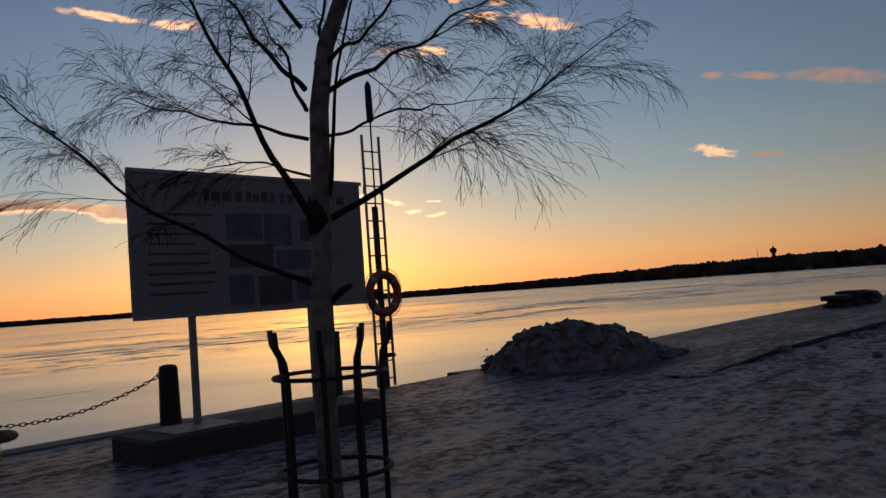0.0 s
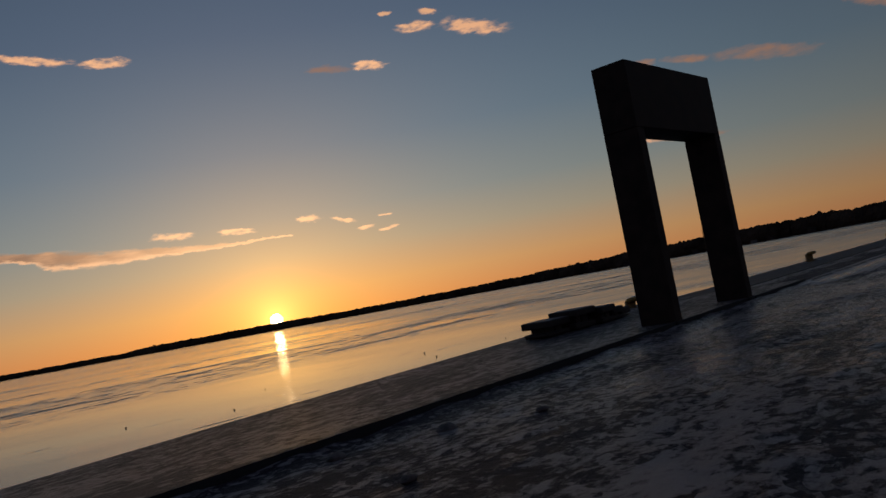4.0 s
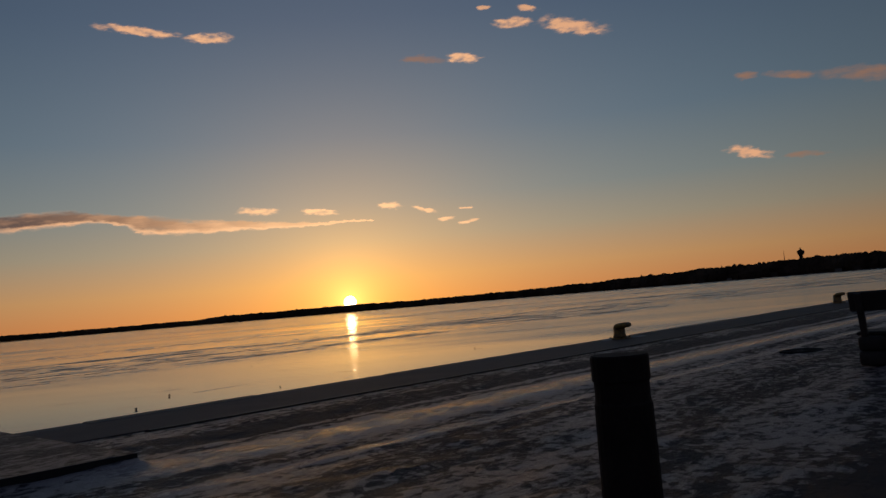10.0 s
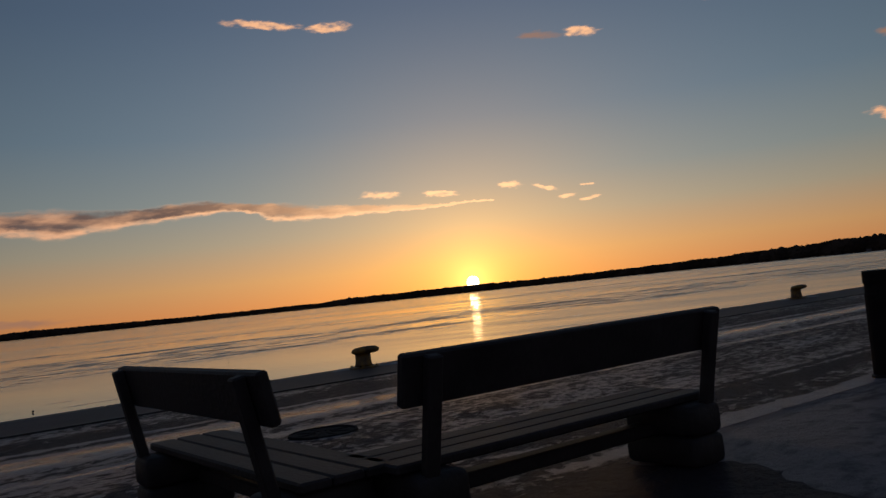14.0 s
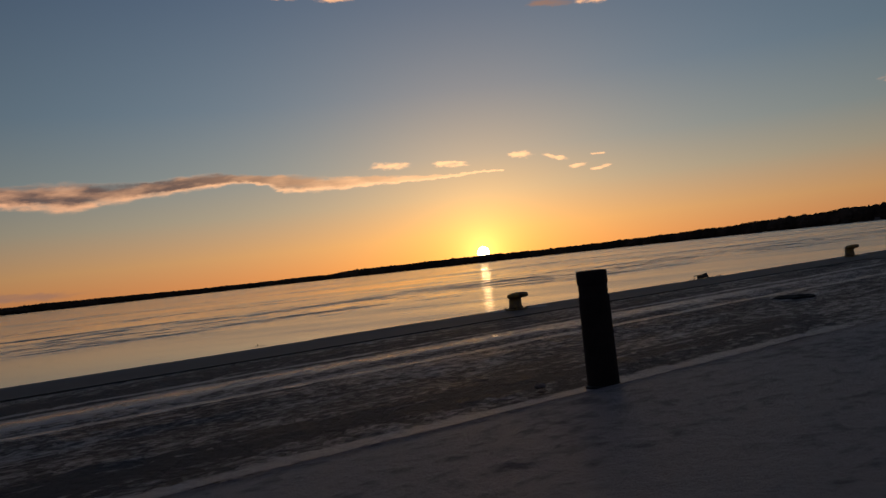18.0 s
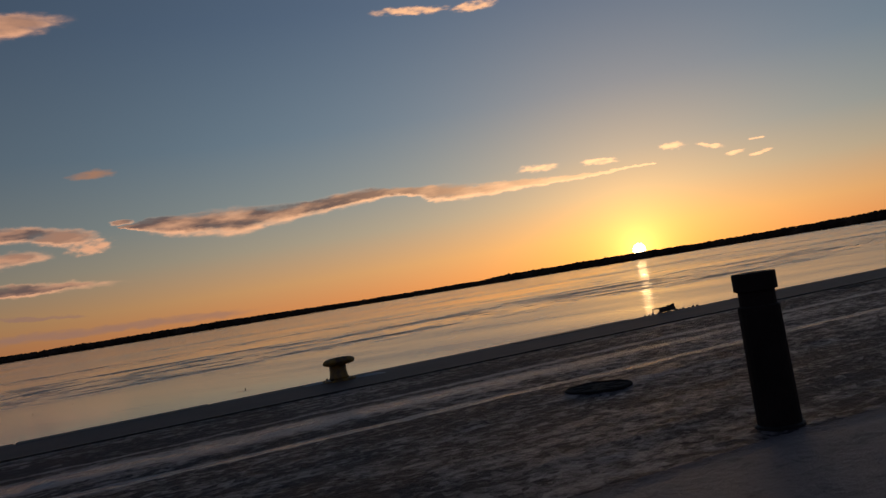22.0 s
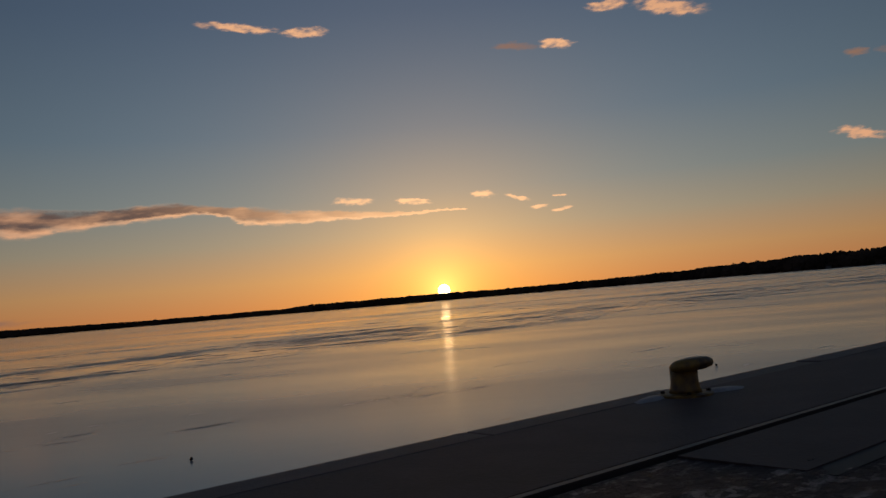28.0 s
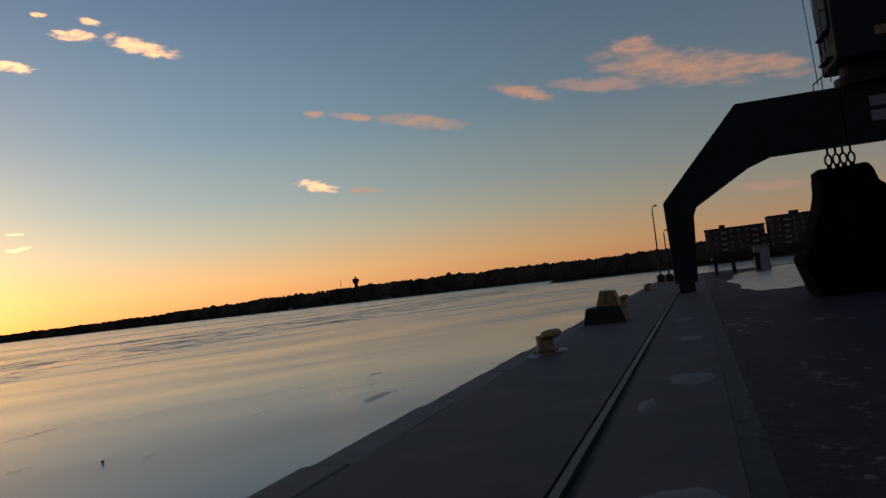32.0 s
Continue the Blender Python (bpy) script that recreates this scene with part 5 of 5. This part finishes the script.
    limb(3.50, 0.55, 4.10, 0.20, 0.0, 0.008, 0.30, 0.30)
    part("stub", tube([(0, 0, 1.36), right * 0.09 + Vector((0, 0, 1.43)), right * 0.13 + Vector((0, 0, 1.45))], [0.02, 0.017, 0.012], 8), M_TWIG, t, "sawn branch stub")
    tw = part("twigs", twigs, M_TWIG, t, "dense fine drooping twigs")
    tw["kind"] = "stuff"
    g = thing("tree_guard", -29.10, -6.85, 0.0, "round iron tree guard with outward bent bars", "tree guard")
    for turn in (152, 236, 272, 68, 302, 36):
        a = radians(turn - 47)
        c, s = math.cos(a), math.sin(a)
        prof = ((0.27, 0.0), (0.275, 0.6), (0.28, 1.02), (0.295, 1.12), (0.34, 1.19), (0.348, 1.26))
        part("bar", tube([(r * c, r * s, z) for r, z in prof], 0.0145, 8), M_STEEL, g, smooth=True)
    for z in (0.12, 0.60, 1.04):
        part("hoop", tube([(0.262 * math.cos(a), 0.262 * math.sin(a), z) for a in (2 * math.pi * k / 32 for k in range(32))], 0.011, 6, closed=True), M_STEEL, g)


birch()


# ---- wreckage at the quay edge ----
def ladder_top():
    f = thing("quay_ladder", 41.0, -0.1, 0.0, "bent iron ladder head and rubble caught on the quay edge", "ladder")
    part("frame", tube([(-0.30, 0.02, 0.0), (-0.31, 0.02, 0.125), (0.25, 0.0, 0.125)], 0.014, 6), M_RUST, f)
    part("beam", boxm(-0.10, 0.28, -0.06, 0.08, 0.03, 0.115, bevel=0.01), M_WOOD, f)
    part("horn", tube([(0.10, 0, 0.11), (0.24, 0, 0.125), (0.28, 0.0, 0.17)], [0.05, 0.045, 0.02], 8), M_RUST, f)
    rng = random.Random(3)
    for k in range(14):
        bm = bmesh.new()
        r = rng.uniform(0.02, 0.05)
        bmesh.ops.create_icosphere(bm, subdivisions=1, radius=r)
        for v in bm.verts:
            v.co *= rng.uniform(0.7, 1.2)
        bmesh.ops.translate(bm, vec=(-0.55 + 1.45 * k / 13 + rng.uniform(-0.05, 0.05), rng.uniform(-0.08, 0.05), 0.015), verts=bm.verts)
        part("lump", bm, M_SNOW, f)


ladder_top()


def rail_buffer():
    y = -1.25
    b = thing("fender_block", 70.6, y, 0.0, "dark stepped concrete block with a yellow sloping top", "block")
    part("base", prism([(-0.55, 0), (0.55, 0), (0.45, 0.42), (-0.42, 0.42)], -0.6, 0.6, 0.02), M_STEEL, b)
    part("top", prism([(-0.40, 0.423), (0.20, 0.423), (0.06, 0.84), (-0.30, 0.80)], -0.45, 0.45, 0.02), M_YELLOW, b, "yellow sloping upper block")


rail_buffer()


# ---- harbour crane ----
def crane():
    cx = 86.3
    c = thing("harbour_crane", cx, -10.6, 0.0, "big dark portal crane standing across the quay", "crane")
    o = 10.6
    half = [(-2.95 + o, 0.42), (-2.86 + o, 3.95), (-6.30 + o, 7.75), (0.2, 7.75), (0.2, 5.38), (-7.55 + o, 5.38), (-6.6 + o, 5.05), (-4.25 + o, 3.66), (-4.08 + o, 3.25), (-3.90 + o, 0.42)]
    other = [(0.35 - y, z) for y, z in half][::-1]
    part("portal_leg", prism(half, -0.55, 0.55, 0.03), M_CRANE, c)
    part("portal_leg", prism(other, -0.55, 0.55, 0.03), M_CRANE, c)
    for yy in (-3.42 + o, 3.42 - o + 0.35):
        part("bogie", boxm(-1.1, 1.1, yy - 0.34, yy + 0.34, 0.06, 0.52, bevel=0.05), M_STEEL, c)
        for xx in (-0.7, 0.7):
            w = tube([(xx, yy - 0.12, 0.22), (xx, yy + 0.12, 0.22)], 0.21, 18)
            part("wheel", w, M_RUST, c)
    part("slewing_ring", lathe([(1.25, 7.75), (1.25, 8.1), (1.0, 8.15), (1.0, 8.6)], 28, center=(0, -1.0, 0)), M_CRANE, c)
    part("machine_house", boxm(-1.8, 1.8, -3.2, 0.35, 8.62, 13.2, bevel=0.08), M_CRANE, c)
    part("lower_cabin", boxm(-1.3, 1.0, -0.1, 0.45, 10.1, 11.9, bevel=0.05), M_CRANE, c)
    part("window", boxm(-1.312, -1.303, 0.0, 0.4, 10.6, 11.4), M_GLASS, c)
    part("yellow_plate", boxm(-1.82, -1.803, -1.7, -1.1, 9.35, 9.7), M_YELLOW, c, "small yellow plate")
    for z in (6.15, 6.75):
        part("white_sign", boxm(-0.575, -0.556, -3.0, -0.85, z, z + 0.42), M_BOARD, c, "white board on the beam")
    for pts in (((-0.5, 1.15, 8.0), (-0.5, 0.1, 8.75)), ((-0.5, 0.65, 9.85), (-0.5, 0.2, 9.95))):
        part("hand_rail", tube(pts, 0.03, 6), M_STEEL, c)
        for k in range(4):
            f = k / 3
            x, y, z = [a + (b - a) * f for a, b in zip(*pts)]
            part("rail_post", tube([(x, y, z - 0.75 + 0.4 * f), (x, y, z)], 0.022, 5), M_STEEL, c)
    part("platform", boxm(-0.9, 0.9, 0.1, 0.6, 8.92, 9.0), M_STEEL, c)
    part("platform", boxm(-0.9, 0.9, 0.35, 0.6, 10.0, 10.06), M_STEEL, c)
    for q in (0.4, 0.6):
        part("rail_post", tube([(-0.85, q, 10.08), (-0.85, q, 10.95)], 0.022, 5), M_STEEL, c)
    part("hand_rail", tube([(-0.85, 0.38, 10.95), (-0.85, 0.62, 10.95)], 0.025, 6), M_STEEL, c)
    for q, w in ((0.92, 0.0), (0.62, 0.25)):
        part("cable", tube([(-0.3, q, 8.0 + w), (-0.3, q + 0.25, 14.5)], 0.02, 5), M_STEEL, c)
    jib = tube([(0, -0.5, 13.2), (0, -9, 22)], [0.5, 0.25], 4)
    part("jib", jib, M_CRANE, c)


crane()


def grab():
    g = thing("clamshell_grab", 73.4, -8.55, 0.02, "huge dark clamshell grab resting on the quay", "grab")
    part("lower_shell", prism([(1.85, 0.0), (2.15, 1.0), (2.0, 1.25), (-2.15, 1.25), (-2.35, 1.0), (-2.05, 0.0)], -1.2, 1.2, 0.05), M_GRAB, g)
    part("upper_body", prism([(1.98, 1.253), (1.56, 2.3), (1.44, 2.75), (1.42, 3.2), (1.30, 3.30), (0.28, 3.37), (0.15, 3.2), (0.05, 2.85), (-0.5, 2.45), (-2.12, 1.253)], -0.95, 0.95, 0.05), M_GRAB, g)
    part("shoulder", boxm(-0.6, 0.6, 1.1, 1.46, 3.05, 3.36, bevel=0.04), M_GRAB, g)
    for yy in (0.46, 0.66, 0.84, 1.04):
        pts = [(0, yy + 0.085 * math.cos(a), 3.62 + 0.15 * math.sin(a)) for a in (2 * math.pi * k / 14 for k in range(14))]
        part("ring", tube(pts, 0.03, 6, closed=True), M_GRAB, g)
        part("shackle", boxm(-0.06, 0.06, yy - 0.06, yy + 0.06, 3.30, 3.50, bevel=0.02), M_GRAB, g)
        part("link", tube([(0, yy, 3.77), (0, yy, 3.98)], 0.035, 6), M_GRAB, g)


grab()


# ---- far end of the quay ----
def shelter():
    s = thing("quay_shelter", 117.0, -7.4, 0.0, "dark flat-roofed shelter on thin posts", "shelter")
    part("roof", boxm(-1.2, 1.2, -1.75, 1.75, 1.12, 1.42, bevel=0.03), M_STEEL, s)
    for x in (-1.0, 1.0):
        for y in (-1.6, 0.2, 1.5):
            part("post", boxm(x - 0.09, x + 0.09, y - 0.09, y + 0.09, 0, 1.12), M_STEEL, s)
    k = thing("white_kiosk", 121.0, -9.7, 0.0, "small white utility cabinet", "cabinet")
    part("body", boxm(-0.55, 0.55, -0.58, 0.58, 0, 1.85, bevel=0.03), M_PALE, k)
    part("lid", boxm(-0.62, 0.62, -0.65, 0.65, 1.853, 1.95, bevel=0.02), M_PALE, k)


shelter()


def lamp_post(x, y, h, label):
    s = thing("street_lamp", x, y, 0.0, label, "street lamp", "lamps at the end of the quay")
    part("pole", tube([(0, 0, 0), (0, 0, h)], [0.07, 0.04], 8), M_STEEL, s)
    part("arm", tube([(0, 0, h), (0, -0.05, h + 0.2), (0, -0.18, h + 0.25)], 0.03, 6), M_STEEL, s)
    part("head", boxm(-0.09, 0.09, -0.40, -0.12, h + 0.18, h + 0.30, bevel=0.03), M_STEEL, s)
    part("foot", lathe([(0.3, 0), (0.3, 0.5), (0.12, 0.6)], 12), M_STEEL, s)


lamp_post(113.5, -1.7, 5.6, "thin tall lamp post at the quay end")
lamp_post(112.0, -2.35, 3.6, "shorter lamp post at the quay end")


def apartments(x, y0, y1, h, label, storeys):
    a = thing("apartment_building", x, (y0 + y1) / 2, ICE_Z, label, "building")
    w = (y1 - y0) / 2
    part("wall", boxm(0, 14, -w, w, 0, h), M_BRICK, a)
    part("roof", boxm(-0.4, 14.4, -w - 0.4, w + 0.4, h + 0.003, h + 0.7), M_STEEL, a)
    part("stair_head", boxm(4, 8, w * 0.3, w * 0.5, h + 0.7, h + 2.4), M_BRICK, a)
    sh = h / storeys
    n = int(2 * w / 3.4)
    for f in range(storeys):
        for k in range(n):
            y = -w + 1.0 + k * (2 * w - 2) / max(1, n - 1)
            if k % 4 == 1:
                b = part("balcony", boxm(-1.2, 0, y - 1.4, y + 1.4, f * sh + 0.3, f * sh + 1.3), M_PALE, a)
            else:
                wd = part("window", boxm(-0.06, -0.003, y - 0.7, y + 0.7, f * sh + 1.0, f * sh + 2.3), M_GLASS, a)
                part("sill", boxm(-0.12, -0.003, y - 0.8, y + 0.8, f * sh + 0.9, f * sh + 0.997), M_PALE, wd)


apartments(500, -46.5, -17.5, 17.3, "long red brick apartment block across the bay", 6)
apartments(498, -92.0, -48.5, 20.3, "taller red brick apartment block beside it", 7)

bm = bmesh.new()
prev = None
for k in range(41):
    y = 60 - 24.0 * k
    row = [bm.verts.new((x, y, z)) for x, z in ((455 + 5 * math.sin(k), ICE_Z - 0.05), (470, ICE_Z + 1.5), (900, ICE_Z + 6))]
    if prev:
        for j in range(2):
            bm.faces.new((prev[j], prev[j + 1], row[j + 1], row[j]))
    prev = row
bmesh.ops.recalc_face_normals(bm, faces=bm.faces)
tagged(part("bay_shore", bm, M_WOODS, smooth=True), "low dark shore below the apartment blocks", "far shore", kind="structure")


def shore_bushes():
    rng = random.Random(8)
    verts, faces = [], []
    for k in range(900):
        y = rng.uniform(-150, 58)
        x = 462 + rng.uniform(0, 14)
        h = rng.uniform(2.0, 5.0) + (4.0 * max(0.0, noise.noise((y * 0.05, 0, 2))) + (3.0 if -25 < y < 12 else 0.0)) * rng.random()
        r = rng.uniform(1.0, 2.4)
        n0 = len(verts)
        for pr, pz in ((0.5, 0.0), (1.0, 0.4), (0.75, 0.78)):
            for s in range(6):
                b = math.pi * s / 3 + pz
                rr = r * pr * rng.uniform(0.6, 1.3)
                verts.append((x + rr * math.cos(b), y + rr * math.sin(b), ICE_Z + 0.5 + h * pz * rng.uniform(0.9, 1.1)))
        verts.append((x, y, ICE_Z + 0.5 + h))
        for q in range(2):
            for s in range(6):
                faces.append((n0 + q * 6 + s, n0 + q * 6 + (s + 1) % 6, n0 + q * 6 + 6 + (s + 1) % 6, n0 + q * 6 + 6 + s))
        for s in range(6):
            faces.append((n0 + 12 + s, n0 + 12 + (s + 1) % 6, n0 + 18))
    me = bpy.data.meshes.new("shore_bushes")
    me.from_pydata(verts, [], faces)
    me.materials.append(M_WOODS)
    tagged(new("shore_bushes", me), "dark leafless scrub along the bay shore", "bushes", kind="stuff")


shore_bushes()


def manhole(x, y, r, label):
    z = relief(x, y) + 0.003
    m = thing("manhole_cover", x, y, z, label, "manhole cover", "manhole covers in the quay")
    pts = [(r * math.cos(a), r * math.sin(a), 0.0) for a in (2 * math.pi * k / 40 for k in range(40))]
    part("frame_ring", tube(pts, 0.022, 6, closed=True), M_IRON, m)
    part("cover", lathe([(r - 0.02, -0.03), (r - 0.02, 0.004), (r - 0.05, 0.008)], 36), M_IRON, m)
    for k in range(8):
        a = math.pi * k / 4
        part("rib", boxm(r * 0.25, r * 0.8, -0.012, 0.012, 0.0075, 0.014, m=Matrix.Rotation(a, 4, "Z")), M_IRON, m)


manhole(33.95, -7.45, 0.34, "round dark cast-iron manhole cover with raised ribs")
manhole(13.4, -7.05, 0.34, "round cast-iron manhole cover half under ice")


def drain_cover():
    d = thing("drain_cover", 43.8, -2.78, 0.004, "oblong dark drain cover in a patch of ice", "drain cover", rz=-2)
    part("frame", boxm(-0.42, 0.42, -0.15, 0.15, -0.03, 0.010, bevel=0.006), M_RAIL, d, "worn iron frame")
    part("plate", boxm(-0.38, 0.38, -0.115, 0.115, 0.0, 0.015, bevel=0.004), M_STEEL, d)
    for k in range(7):
        part("slot", boxm(-0.33 + 0.1 * k, -0.30 + 0.1 * k, -0.09, 0.09, 0.0145, 0.0175), M_GRAB, d)


drain_cover()


# ---- small things ----
def ice_debris():
    rng = random.Random(31)
    spots = DEBRIS
    for x, y in spots:
        r = rng.uniform(0.03, 0.055)
        bm = bmesh.new()
        bmesh.ops.create_icosphere(bm, subdivisions=1, radius=r)
        for v in bm.verts:
            v.co *= rng.uniform(0.65, 1.25)
            v.co.z *= 0.9
        ob = part("drift_lump", bm, M_WOOD)
        ob.location = (x, y, ICE_Z + r * 0.8)
        tagged(ob, "small dark lump frozen onto the lake ice", "debris", "dark lumps on the lake ice")


DEBRIS = [(6.3, 23.0), (0.1, 16.9), (-2.3, 21.0), (15.2, 20.0), (12.2, 16.5), (35.6, 21.6), (26.9, 32.6), (18.4, 16.6), (28.8, 34.9), (47.3, 10.6), (64.0, 9.3)]
ice_debris()


def snow_patch(x, y, w, d, rz, z=0.012, label="thin patch of hard white snow beside a bollard", group="snow patches on the quay strip", mat=None):
    bm = bmesh.new()
    n = 18
    rim = [bm.verts.new((w * math.cos(2 * math.pi * k / n) * (1 + 0.3 * noise.noise((k * 0.9, x, 0))), d * math.sin(2 * math.pi * k / n) * (1 + 0.3 * noise.noise((k * 0.9, x, 5))), 0.0)) for k in range(n)]
    mid = [bm.verts.new((v.co.x * 0.6, v.co.y * 0.6, 0.022)) for v in rim]
    top = bm.verts.new((0, 0, 0.028))
    for k in range(n):
        bm.faces.new((rim[k], rim[(k + 1) % n], mid[(k + 1) % n], mid[k]))
        bm.faces.new((mid[k], mid[(k + 1) % n], top))
    ob = part("snow_patch", bm, mat or M_FROST, smooth=True)
    ob.matrix_world = pose(x, y, z, 0, 0, rz)
    tagged(ob, label, "snow patch", group)


M_FROST = material("hard_white_snow", (0.34, 0.33, 0.34), 0.6, vary=0.2, scale=6, bump=0.5, bump_scale=30)
for bx in (17.72, 33.2, 48.67, 63.19, 78.5):
    snow_patch(bx + 0.5, -0.72 + qy(bx), 0.34, 0.15, -15)
    snow_patch(bx - 0.35, -0.42 + qy(bx), 0.30, 0.12, 10)

M_SHEET = material("dull_thin_ice", (0.135, 0.112, 0.115), 0.6, vary=0.4, scale=5, bump=0.4, bump_scale=30)
for px, py, pw, pd in ((53.4, -3.05, 0.42, 0.30), (58.5, -3.08, 0.55, 0.28), (56.8, -2.68, 0.42, 0.10), (63.6, -3.02, 0.5, 0.22), (68.6, -2.85, 0.55, 0.22)):
    snow_patch(px, py + qy(px), pw, pd, -1, 0.010, "thin dull sheet of ice on the rail beam", "ice sheets on the rail beam", M_SHEET)


def wet_ice():
    """Meltwater frozen in a wide sheet where the quay ends."""
    bm = bmesh.new()
    n = 60
    rim = []
    for k in range(n):
        a = 2 * math.pi * k / n
        f = 1 + 0.22 * noise.noise((math.cos(a) * 2.2, math.sin(a) * 2.2, 3.0)) + 0.08 * noise.noise((math.cos(a) * 9, math.sin(a) * 9, 5.0))
        rim.append(bm.verts.new((26.0 * f * math.cos(a), 4.2 * f * math.sin(a), 0.012)))
    low = [bm.verts.new((v.co.x * 1.02, v.co.y * 1.02, -0.004)) for v in rim]
    bm.faces.new(rim)
    for k in range(n):
        bm.faces.new((low[k], low[(k + 1) % n], rim[(k + 1) % n], rim[k]))
    ob = part("frozen_puddle", bm, M_PUDDLE)
    ob.matrix_world = pose(104.0, -10.6, 0.004, 0, 0, -6)
    tagged(ob, "wide smooth frozen puddle reflecting the sky", "ice")


M_PUDDLE = material("smooth_puddle_ice", (0.16, 0.155, 0.155), 0.24, vary=0.35, scale=0.5, bump=0.12, bump_scale=3)
wet_ice()
